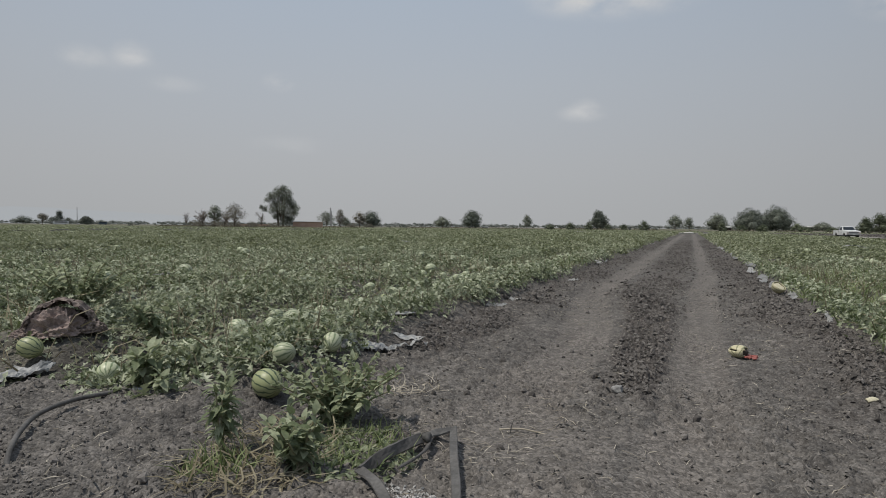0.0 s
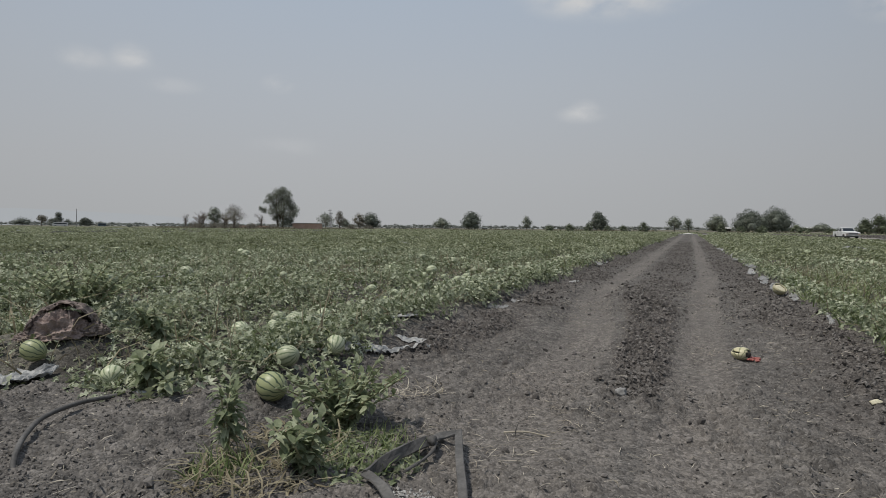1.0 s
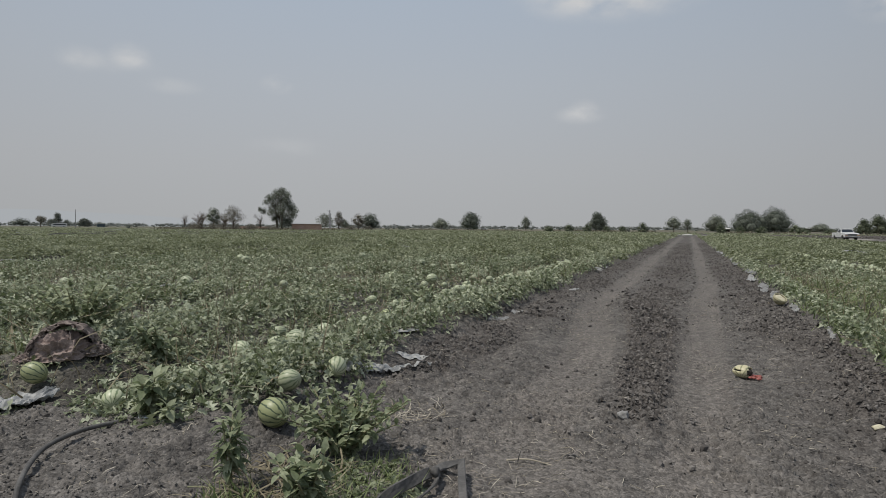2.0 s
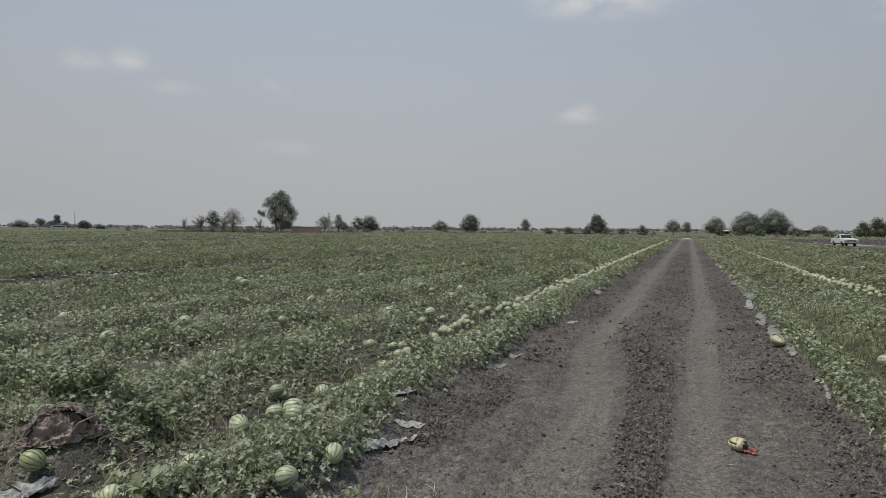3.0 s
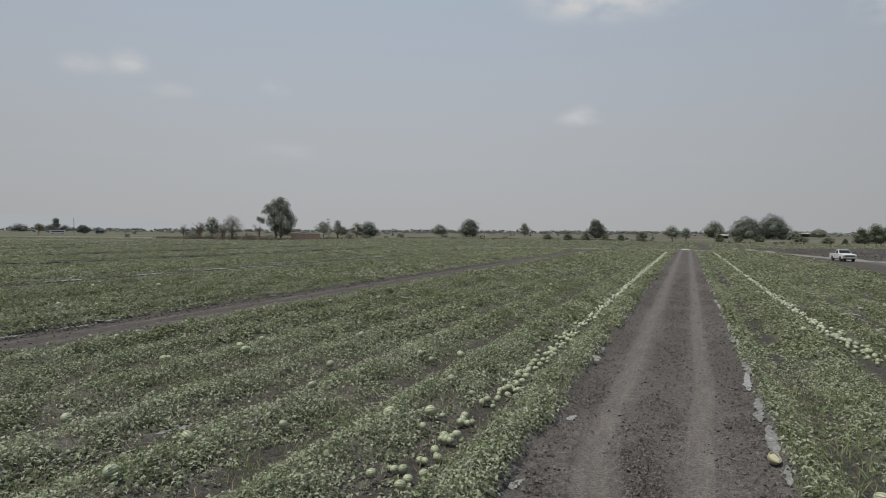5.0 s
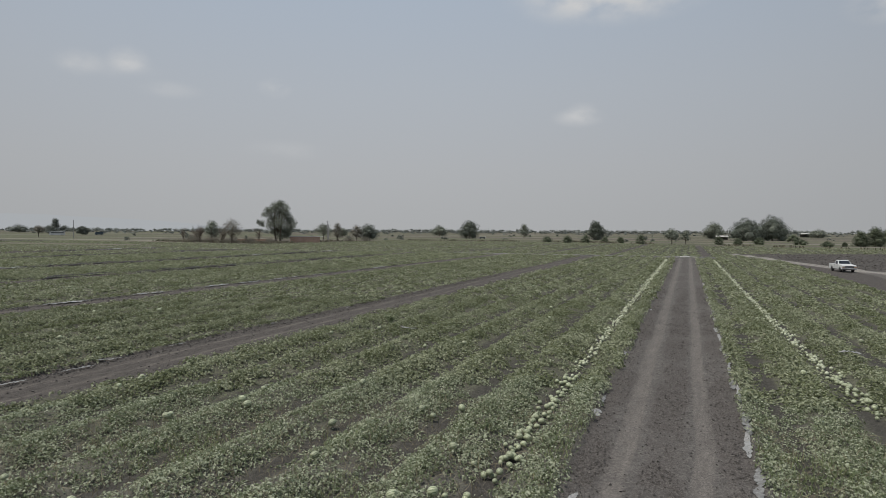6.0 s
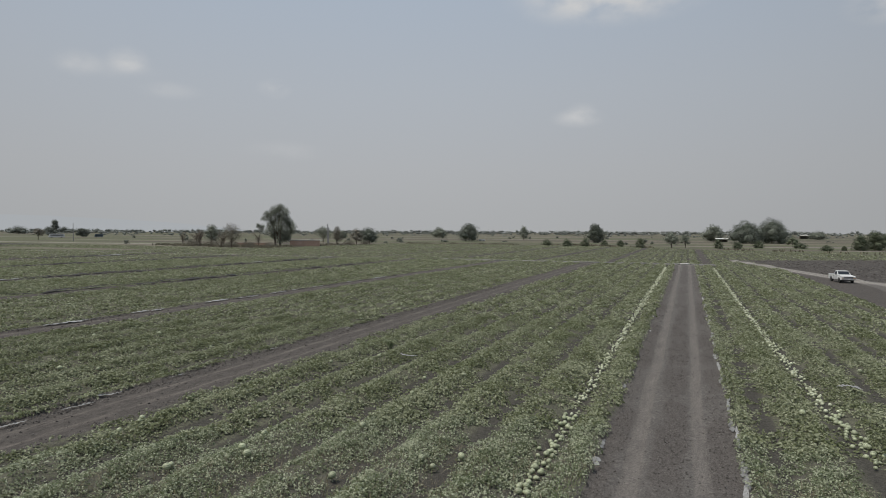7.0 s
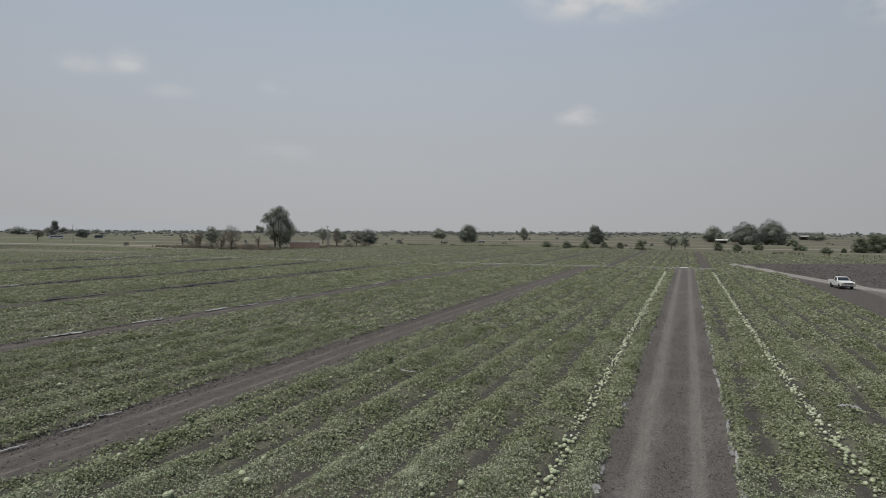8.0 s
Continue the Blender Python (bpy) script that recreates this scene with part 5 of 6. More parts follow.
def pickup(x, y, turn):
    """A compact regular-cab pickup, nose towards its own -y."""
    p = thing("pickup_truck", x, y, ground_z(x, y), "compact white regular-cab pickup truck parked on a farm lane", "truck", turn)
    p.scale = (0.85, 0.85, 0.85)

    def arch(c, up=True):
        return [(c + 0.47 * math.cos(t), 0.40 + 0.47 * math.sin(t)) for t in (math.pi * k / 8 for k in (range(9) if up else range(8, -1, -1)))]

    bm = bmesh.new()
    front = [(-2.72, 0.52), (-2.76, 0.80), (-2.72, 1.06), (-2.55, 1.12), (-1.15, 1.22), (0.52, 1.22), (0.52, 0.46)] + [(y0, max(z0, 0.46)) for y0, z0 in arch(-1.72)] + [(-2.6, 0.48)]
    prism(bm, front, -0.98, 0.98, 0.025, lambda z: 0.05 * max(0, (z - 0.9) / 0.3))
    part("body", bm, PAINT, p)
    for sx in (-1, 1):
        bm = bmesh.new()
        side = [(0.55, 1.20), (2.62, 1.20), (2.64, 0.55)] + [(2.45, 0.48)] + [(y0, max(z0, 0.46)) for y0, z0 in arch(1.55)] + [(0.55, 0.46)]
        a, b = (0.86, 0.98) if sx > 0 else (-0.98, -0.86)
        prism(bm, side, a, b, 0.02)
        part("bed_side", bm, PAINT, p)
    bm = bmesh.new()
    block(bm, -0.86, 0.86, 2.56, 2.64, 0.55, 1.18, 0.015)
    part("tailgate", bm, PAINT, p)
    bm = bmesh.new()
    block(bm, -0.86, 0.86, 0.56, 2.56, 0.60, 0.68, 0.01)
    part("bed_floor", bm, TRIM, p)
    bm = bmesh.new()
    prism(bm, [(-1.05, 1.20), (-0.38, 1.74), (-0.22, 1.80), (0.36, 1.80), (0.46, 1.74), (0.56, 1.20)], -0.93, 0.93, 0.03, lambda z: 0.20 * max(0, (z - 1.2) / 0.6))
    cab = part("cab", bm, PAINT, p)

    def pane(name, quad, lab):
        b = bmesh.new()
        vs = [b.verts.new(c) for c in quad]
        fc = b.faces.new(vs)
        n = (vs[1].co - vs[0].co).cross(vs[2].co - vs[0].co).normalized()
        ex = bmesh.ops.extrude_face_region(b, geom=[fc])
        for v in ex["geom"]:
            if isinstance(v, bmesh.types.BMVert):
                v.co += n * 0.012
        bmesh.ops.recalc_face_normals(b, faces=b.faces)
        part(name, b, GLASS, cab, lab)

    pane("windshield", [(-0.80, -0.985, 1.265), (0.80, -0.985, 1.265), (0.70, -0.42, 1.72), (-0.70, -0.42, 1.72)], "dark windshield glass")
    pane("rear_window", [(0.70, 0.56, 1.30), (-0.70, 0.56, 1.30), (-0.64, 0.485, 1.70), (0.64, 0.485, 1.70)], "dark rear glass")
    for sx in (-1, 1):
        q = [(sx * 0.925, 0.34, 1.26), (sx * 0.925, -0.80, 1.26), (sx * 0.775, -0.36, 1.71), (sx * 0.775, 0.30, 1.71)]
        pane("side_window", q if sx > 0 else q[::-1], "dark side glass")
        bm = bmesh.new()
        block(bm, sx * 0.98 - 0.012, sx * 0.98 + 0.012, -0.92, 0.46, 0.56, 1.19, 0.01)
        d = part("door", bm, PAINT, p)
        bm = bmesh.new()
        block(bm, sx * 1.0 - 0.02, sx * 1.0 + 0.02, 0.26, 0.42, 1.02, 1.07, 0.008)
        part("door_handle", bm, TRIM, d, "black door handle")
        bm = bmesh.new()
        block(bm, sx * 1.10 - 0.10, sx * 1.10 + 0.10, -0.86, -0.78, 1.22, 1.40, 0.025)
        part("side_mirror", bm, TRIM, p, "black side mirror")
        bm = bmesh.new()
        block(bm, sx * 0.80 - 0.16, sx * 0.80 + 0.16, -2.80, -2.74, 0.86, 1.02, 0.015)
        part("headlight", bm, LAMP_GLASS, p, "clear headlight")
        bm = bmesh.new()
        block(bm, sx * 0.80 - 0.16, sx * 0.80 + 0.16, -2.80, -2.745, 0.76, 0.83, 0.01)
        part("turn_signal", bm, AMBER, p, "amber turn signal")
    bm = bmesh.new()
    block(bm, -0.62, 0.62, -2.80, -2.74, 0.76, 1.02, 0.015)
    g = part("grille", bm, TRIM, p, "dark grille with a bright bar")
    bm = bmesh.new()
    block(bm, -0.62, 0.62, -2.815, -2.79, 0.87, 0.91, 0.008)
    part("grille_bar", bm, STEEL, g)
    bm = bmesh.new()
    block(bm, -0.97, 0.97, -2.90, -2.70, 0.50, 0.70, 0.03)
    fb = part("front_bumper", bm, STEEL, p, "steel front bumper")
    bm = bmesh.new()
    block(bm, -0.16, 0.16, -2.915, -2.895, 0.55, 0.66, 0.004)
    part("plate", bm, CONCRETE, fb)
    bm = bmesh.new()
    block(bm, -0.95, 0.95, 2.64, 2.78, 0.50, 0.68, 0.03)
    part("rear_bumper", bm, STEEL, p)
    for wx, wy in itertools.product((-0.83, 0.83), (-1.72, 1.55)):
        wheel(p, wx, wy, 0.38, 0.38, 0.25)
    bm = bmesh.new()
    block(bm, -0.7, 0.7, -2.4, 2.4, 0.34, 0.48, 0.02)
    part("chassis", bm, TRIM, p)
    return p


pickup(19.15, 95.4, 8)


def far_vehicle(name, x, y, turn, length, wide, tall, paint, label, category):
    p = thing(name, x, y, ground_z(x, y), label, category, turn)
    bm = bmesh.new()
    o = [(-length / 2, 0.45), (-length / 2, tall * 0.5), (-length * 0.42, tall * 0.93), (-length * 0.38, tall), (length * 0.47, tall), (length / 2, tall * 0.9), (length / 2, 0.45)]
    prism(bm, o, -wide / 2, wide / 2, 0.06)
    part("body", bm, paint, p)
    for s in (-1, 1):
        bm = bmesh.new()
        block(bm, s * wide / 2 - 0.02, s * wide / 2 + 0.02, -length * 0.38, length * 0.42, tall * 0.55, tall * 0.82, 0.01)
        part("window_band", bm, GLASS, p, "dark windows")
    for wx, wy in itertools.product((-wide / 2 + 0.12, wide / 2 - 0.12), (-length * 0.3, length * 0.3)):
        wheel(p, wx, wy, 0.45, 0.45, 0.26)


far_vehicle("bus", -515, 371, -36, 12.0, 2.5, 3.4, PAINT, "white bus far off on the plain", "bus")
far_vehicle("lorry", -527, 422, -39, 7.2, 2.4, 3.0, BLUE_PAINT, "dull blue-green lorry far off on the plain", "truck")
far_vehicle("car", -131, 398, -72, 4.4, 1.75, 1.5, PAINT, "white car parked beside a lone tree", "car")


def open_shed(x, y, wide, deep, tall, roofing, label):
    s = thing("open_shed", x, y, ground_z(x, y), label, "shed")
    bm = bmesh.new()
    prism(bm, [(-deep / 2, tall), (0, tall + 0.7), (deep / 2, tall), (deep / 2, tall - 0.1), (0, tall + 0.58), (-deep / 2, tall - 0.1)], -wide / 2, wide / 2)
    part("roof", bm, roofing, s)
    for px, py in itertools.product((-wide / 2 + 0.3, 0, wide / 2 - 0.3), (-deep / 2 + 0.3, deep / 2 - 0.3)):
        bm = bmesh.new()
        tube(bm, [(px, py, 0), (px, py, tall)], [0.12, 0.12], 6)
        part("post", bm, BARK, s)
    bm = bmesh.new()
    block(bm, -wide / 2 + 0.4, wide / 2 - 0.4, deep / 2 - 0.5, deep / 2 - 0.4, 0, tall * 0.8, 0.02)
    part("back_wall", bm, DOORWAY, s)


open_shed(22, 470, 8, 5, 2.2, CONCRETE, "low open shed with a pale roof under trees")
open_shed(125, 786, 16, 8, 4.0, CONCRETE, "distant building with a pale roof")


# ---- places of small things ----
NEAR_MELONS = [(-2.20, 2.88, 0.086, 0, 0.0), (-4.12, 2.80, 0.076, 0, 0.06), (-2.24, 3.62, 0.070, 1, 0.05), (-2.28, 3.14, 0.072, 1, 0.06), (-3.42, 4.04, 0.080, 1, 0.09),
               (-3.25, 3.84, 0.075, 1, 0.09), (-3.30, 2.74, 0.074, 1, 0.0), (-3.02, 3.12, 0.075, 1, 0.08), (-3.05, 3.26, 0.070, 1, 0.03), (-3.18, 4.46, 0.085, 1, 0.10),
               (-3.32, 4.38, 0.078, 1, 0.10), (-2.93, 4.14, 0.082, 1, 0.10), (-3.31, 5.12, 0.080, 1, 0.10), (-3.95, 5.24, 0.070, 1, 0.05), (-3.30, 6.42, 0.080, 0, 0.05)]
CREAM_MELON = (1.27, 10.36)
HOSE_LINE = [(-2.60, 1.68, 0.0), (-2.70, 1.76, 0.07), (-2.86, 1.92, 0.10), (-2.99, 2.10, 0.11), (-3.05, 2.32, 0.11), (-3.03, 2.52, 0.10), (-2.98, 2.66, 0.09), (-2.84, 2.80, 0.06)]
TAPE = [("tape_strip", 0.055, 0.020, [(-1.215, 2.235, 0.04, 60), (-1.19, 2.42, 0.06, 60), (-1.13, 2.66, 0.06, 60)]),
        ("tape_strip", 0.045, 0.012, [(-1.13, 2.66, 0.05, 20), (-1.11, 2.77, 0.05, 20), (-1.05, 2.86, 0.05, 20)]),
        ("tape_strip", 0.040, 0.010, [(-1.05, 2.88, 0.055, 10), (-0.92, 2.55, 0.05, 10), (-0.79, 2.24, 0.04, 10), (-0.70, 2.0, 0.04, 10)]),
        ("tape_strip", 0.045, 0.012, [(-1.225, 2.235, 0.05, 15), (-1.10, 2.15, 0.05, 15), (-0.98, 2.02, 0.04, 15)]),
        ("tape_strip", 0.022, 0.010, [(-1.09, 2.68, 0.05, 30), (-1.08, 2.58, 0.03, 30), (-1.10, 2.36, 0.03, 30)])]
TAPE_KNOT = (-1.10, 2.67, 0.065)
RAGS = (-4.30, 3.16)


# ---- melons ----
def melon_mesh(name, material, rings=14, sides=20, long=1.12, seed=0):
    bm = bmesh.new()
    bmesh.ops.create_uvsphere(bm, u_segments=sides, v_segments=rings, radius=1)
    r = random.Random(seed)
    a, b = r.uniform(0.96, 1.04), r.uniform(0.9, 1.0)
    for v in bm.verts:
        x, y, z = v.co
        v.co = Vector((x * a, z * long, -y * b))
    for f in bm.faces:
        f.smooth = True
    me = bpy.data.meshes.new(name)
    bm.to_mesh(me)
    bm.free()
    me.materials.append(material)
    me.transform(Matrix.Scale(0.1, 4))
    return me


MELONS = [melon_mesh("watermelon", RIND, seed=1), melon_mesh("watermelon", RIND, long=1.0, seed=2)]
PALES = [melon_mesh("watermelon", RIND_PALE, 10, 14, seed=3), melon_mesh("watermelon", RIND_PALE, 10, 14, 1.02, seed=4), melon_mesh("watermelon", RIND_PALE, 10, 14, 1.2, seed=5)]


def melon(x, y, rad, me, label, group, lift=0.0, turn=None, lean=None):
    ob = new("watermelon", me)
    tu = random.uniform(0, 360) if turn is None else turn
    le = random.uniform(-50, 50) if lean is None else lean
    ob.matrix_world = pose(x, y, ground_z(x, y) + rad * 0.82 + lift, random.uniform(-25, 25), le, tu) @ Matrix.Scale(rad / 0.1, 4)
    return tagged(ob, label, "watermelon", group)


def stalk(ob):
    bm = bmesh.new()
    tube(bm, [(0, 0.108, 0), (0.008, 0.135, 0.012), (0.03, 0.155, 0.012)], [0.009, 0.006, 0.005], 5)
    part("stalk", bm, WEED_STEM, ob, "dry curled stalk")


random.seed(5)
for mx, my, mr, pale, lift in NEAR_MELONS:
    stalk(melon(mx, my, mr, (PALES if pale else MELONS)[int(my * 10) % 2], "pale green ripe watermelon lying in the vines" if pale else "round green striped watermelon lying on bare soil",
                "loose watermelons at the bed's end", lift, turn=70 + random.uniform(-50, 50), lean=random.uniform(-30, 30)))

# the two long windrows of picked melons beside the road
rest = []
for left, first, last, shown, group in ((True, 6.9, 121.0, 21.5, "picked melons in the row by the road"), (False, 14.5, 121.0, 25.0, "picked melons in the farther row")):
    y = first
    while y < last:
        if y < 12.5 and left:
            y += 0.85 + random.random() * 0.6
            heap = random.randint(4, 9)
        else:
            y += 0.2 + random.random() * 0.2
            lump = noise.noise(Vector((left * 3.0, y * 0.55, 0)))
            heap = random.choice((2, 3, 3, 4)) if lump > 0.0 else random.choice((1, 1, 2)) if lump > -0.45 else random.choice((0, 1))
        for k in range(heap):
            centre = -3.75 if left else float(row_right(y))
            px = centre + random.gauss(0, 0.12 if heap < 4 else 0.19)
            py = y + random.gauss(0, 0.1 if heap < 3 else 0.22)
            rad = random.uniform(0.048, 0.084)
            if py < shown:
                melon(px, py, rad, random.choice(PALES), "pale sun-bleached picked watermelon in a long row", group, random.uniform(-0.01, 0.04) + (0.08 if k > 4 else 0) + (0.03 if y < 13 else 0))
            else:
                rest.append((px, py, rad))
rest = np.array(rest)
rv, rf = spread(BLOB, np.column_stack([rest[:, 0], rest[:, 1], height(rest[:, 0], rest[:, 1]) - 0.005 + rest[:, 2]]), rest[:, 0] * 0, rest[:, 0] * 0, rest[:, 0] * 0, rest[:, 2])
PALE_FAR = mat("pale_melon_rind", (0.34, 0.36, 0.24), (0.52, 0.54, 0.40), 3, 0.5, 0, 20, island=0.8)
tagged(new("picked_melon_rows", mesh_np("picked_melon_rows", rv, rf, PALE_FAR, True)), "long rows of pale picked watermelons beside the road", "watermelons", kind="stuff")

# melons left in the beds
for k in range(95):
    d, a = 7 + 62 * random.random() ** 0.8, radians(random.uniform(-17, 60))
    px, py = -math.sin(a) * d, math.cos(a) * d
    if crop_zone(np.array([px]), np.array([py]))[0] > 0.9 and abs(px + 3.75) > 0.6 and abs(px - 4.72) > 0.6:
        melon(px, py, random.uniform(0.075, 0.105), random.choice(PALES), "pale green watermelon lying among the vines", "melons scattered in the beds", 0.10)
for px, py in ((-11.76, 13.83), (-5.88, 15.98), (-12.9, 12.2), (-8.5, 13.4)):
    melon(px, py, 0.1, PALES[0], "pale green watermelon lying among the vines", "melons scattered in the beds", 0.10)


def burst_melon(x, y, turn):
    """A melon smashed on the road: cracked shell with its red flesh spilt beside it."""
    t = thing("smashed_watermelon", x, y, ground_z(x, y), "smashed watermelon with cream striped rind and red flesh", "watermelon", turn)
    bm = bmesh.new()
    bmesh.ops.create_uvsphere(bm, u_segments=22, v_segments=14, radius=0.1)
    kill = [f for f in bm.faces if (f.calc_center_median().x > 0.055) or (0.03 < f.calc_center_median().z < 0.052 and f.calc_center_median().x < 0.0 and f.calc_center_median().y < 0.03)]
    bmesh.ops.delete(bm, geom=kill, context="FACES")
    for v in bm.verts:
        v.co = Vector((v.co.x * 1.15, v.co.y * 1.0, v.co.z * 0.72 + 0.062))
    bmesh.ops.solidify(bm, geom=bm.faces, thickness=0.012)
    part("rind", bm, RIND_CREAM, t, "cream and green striped rind, cracked open", True)
    # Near-black ball fills the shell, so the crack reads dark.
    bm = bmesh.new()
    bmesh.ops.create_icosphere(bm, subdivisions=2, radius=0.082)
    for v in bm.verts:
        v.co = Vector((v.co.x * 1.1 + 0.005, v.co.y * 0.95, v.co.z * 0.68 + 0.06))
    part("dark_core", bm, DOORWAY, t, "dark filling behind the crack", True)
    r = random.Random(4)
    for k in range(7):
        bm = bmesh.new()
        bmesh.ops.create_icosphere(bm, subdivisions=2, radius=1)
        s = r.uniform(0.018, 0.042)
        for v in bm.verts:
            v.co *= s * r.uniform(0.75, 1.15)
            v.co.z *= 0.6
        ob = part("flesh_chunk", bm, FLESH, t, "wet red flesh")
        ob.location = (r.uniform(0.07, 0.19), r.uniform(-0.07, 0.05), 0.018)
    t.scale = (0.74, 0.74, 0.74)


burst_melon(0.43, 5.57, -20)


def halved_melon(x, y, turn, rad, tilt):
    t = thing("halved_melon", x, y, ground_z(x, y) + 0.02, "bleached cream melon half lying open on plastic film", "melon", turn)
    bm = bmesh.new()
    bmesh.ops.create_uvsphere(bm, u_segments=20, v_segments=12, radius=rad)
    bmesh.ops.delete(bm, geom=[f for f in bm.faces if f.calc_center_median().z > rad * 0.25], context="FACES")
    bmesh.ops.solidify(bm, geom=bm.faces, thickness=rad * 0.12)
    ob = part("rind", bm, RIND_CREAM, t, "", True)
    ob.matrix_local = pose(0, 0, rad * 0.9, tilt, 10, 0)
    bm = bmesh.new()
    bmesh.ops.create_icosphere(bm, subdivisions=2, radius=rad * 0.86)
    for v in bm.verts:
        v.co.z = min(v.co.z, rad * 0.12 + 0.006 * math.sin(v.co.x * 90))
    ob = part("flesh", bm, RIND_WHITE, t, "pale dried flesh", True)
    ob.matrix_local = pose(0, 0, rad * 0.9, tilt, 10, 0)


halved_melon(*CREAM_MELON, 30, 0.10, 35)


def scrap(x, y, s, turn):
    bm = bmesh.new()
    bmesh.ops.create_grid(bm, x_segments=5, y_segments=4, size=s)
    for v in bm.verts:
        v.co.z = 0.35 * s * (1 - (v.co.length / s) ** 2) + random.uniform(-0.06, 0.06) * s + 0.012
        v.co.y *= 0.6
    bmesh.ops.solidify(bm, geom=bm.faces, thickness=-0.006)
    ob = part("rind_scrap", bm, RIND_WHITE, None, "", True)
    ob.matrix_world = pose(x, y, ground_z(x, y), 0, 0, turn)
    tagged(ob, "dried cream melon rind scrap on the road", "rind")


scrap(1.04, 4.23, 0.038, 20)


# ---- plastic film ----
def film(x, y, long, wide, turn, lift=0.006, rough=0.008, seed=0, label="torn dusty grey mulch film at the bed's edge", material=PLASTIC, creased=0.0):
    """A torn scrap of thin film lying on the soil; creased: how high its long parallel wrinkles stand."""
    k0 = seed * 13.1 + abs(x) * 7.7 + y * 3.3
    close = y < 8
    nx = int(min(max(long / (0.012 if close else 0.04), 8), 44 if y < 16 else 16))
    ny = 18 if close else 6
    spin = Matrix.Rotation(radians(turn), 3, "Z")
    pts, ups = [], []
    for i in range(nx + 1):
        u = i / nx - 0.5
        q = u * long * 6
        n2 = noise.noise(Vector((q * 0.5, k0, 5.0)))
        for j in range(ny + 1):
            w = (j / ny - 0.5) * 2
            side = 0.75 + 0.7 * noise.noise(Vector((q, k0, 2.0 * (w > 0)))) + 0.45 * noise.noise(Vector((q * 4, k0, 7.0 * (w > 0))))
            half = wide * 0.5 * max(0.1, 1 - (2 * abs(u)) ** 5) * max(side, 0.15)
            end = 0.12 * wide * noise.noise(Vector((w * 3, k0, 3.0))) * abs(u) * 6
            p = spin @ Vector((u * long + end, w * half + 0.15 * wide * n2, 0))
            up = rough * (0.5 + noise.noise(Vector((p.x * 14, p.y * 14, k0))))
            if creased:
                fold = w * 3.0 + u * long * 9 + 0.8 * noise.noise(Vector((p.x * 9, p.y * 9, k0)))
                up += creased * (abs(math.sin(fold * 2.6)) + 0.5 * abs(math.sin(fold * 6.1 + 1)))
            pts.append(p)
            ups.append(up)
    base = surface(np.array([x + p.x for p in pts]), np.array([y + p.y for p in pts]))
    bm = bmesh.new()
    vs = [bm.verts.new((p.x, p.y, b + lift + up)) for p, up, b in zip(pts, ups, base)]
    for i, j in itertools.product(range(nx), range(ny)):
        a = i * (ny + 1) + j
        bm.faces.new((vs[a], vs[a + ny + 1], vs[a + ny + 2], vs[a + 1]))
    ob = part("plastic_film", bm, material)
    ob.location = (x, y, 0)
    return tagged(ob, label, "plastic film", "mulch film scraps")


film(-2.26, 4.90, 0.26, 0.14, 20, 0.01, 0.012, 0, "torn pale mulch film at the bed's edge", PLASTIC_PALE)
film(-2.05, 4.55, 0.30, 0.07, 62, 0.02, 0.03, 1, "curled strip of pale plastic film on bare soil", PLASTIC_PALE)
film(-2.24, 4.24, 0.52, 0.20, 72, 0.012, 0.02, 4, "crinkled pale mulch film half buried at the bed's edge", PLASTIC_PALE, 0.012)
film(-2.40, 3.80, 0.40, 0.14, 60, 0.012, 0.02, 5, "crinkled pale mulch film half buried at the bed's edge", PLASTIC_PALE, 0.012)
film(-2.58, 5.46, 0.36, 0.12, 70, 0.02, 0.012, 6, "torn pale mulch film at the bed's edge", PLASTIC_PALE)
film(-2.24, 7.45, 0.42, 0.14, 70)
film(-2.18, 8.25, 0.50, 0.15, 75)
film(-1.98, 11.6, 0.40, 0.17, 85)
film(-2.30, 17.2, 0.55, 0.30, 80)
film(-3.98, 2.60, 0.42, 0.22, 62, 0.012, 0.03, 2, "crinkled pale plastic film beside a striped melon", PLASTIC_PALE, 0.022)
film(-7.95, 7.8, 0.70, 0.16, 60, 0.20, 0.03)
film(-13.0, 27.6, 0.9, 0.3, 10, 0.26, 0.03)
film(6.0, 28.3, 0.9, 0.35, 10, 0.26, 0.05)
film(1.36, 16.0, 1.9, 0.20, 88, 0.02)
film(1.38, 13.6, 1.7, 0.24, 86, 0.02)
film(1.38, 11.6, 1.6, 0.22, 88, 0.02)
film(1.40, 9.9, 0.8, 0.09, 86, 0.02)
film(1.38, 7.4, 0.8, 0.05, 84, 0.02)
for k in range(30):
    pale = random.random() < 0.4
    film(-40.0 + random.uniform(-0.35, 0.1), 22 + k * 2.0 + random.uniform(-1, 1), random.uniform(0.8, 3.2), random.uniform(0.15, 0.6 if pale else 0.35), 90 + random.uniform(-4, 4), 0.05, 0.08,
         label="pale torn mulch film along a bare lane" if pale else "black strip along a bare lane", material=PLASTIC_PALE if pale else HOSE)
# Black strips laid along each far lane to draw its thin dark line.
for lane_x, start, stop, step in ((-60.0, 36, 108, 3.6), (-80.2, 50, 126, 5.0), (-109.5, 74, 130, 7.0), (-137.8, 98, 130, 8.0)):
    yy = start
    while yy < stop:
        pale = random.random() < 0.08
        film(lane_x + random.uniform(-0.2, 0.2), yy, step * random.uniform(0.85, 1.15), random.uniform(0.22, 0.42), 90 + random.uniform(-2, 2), 0.08, 0.10,
             label="pale torn mulch film along a bare lane" if pale else "black strip along a bare lane", material=PLASTIC_PALE if pale else HOSE)
        yy += step
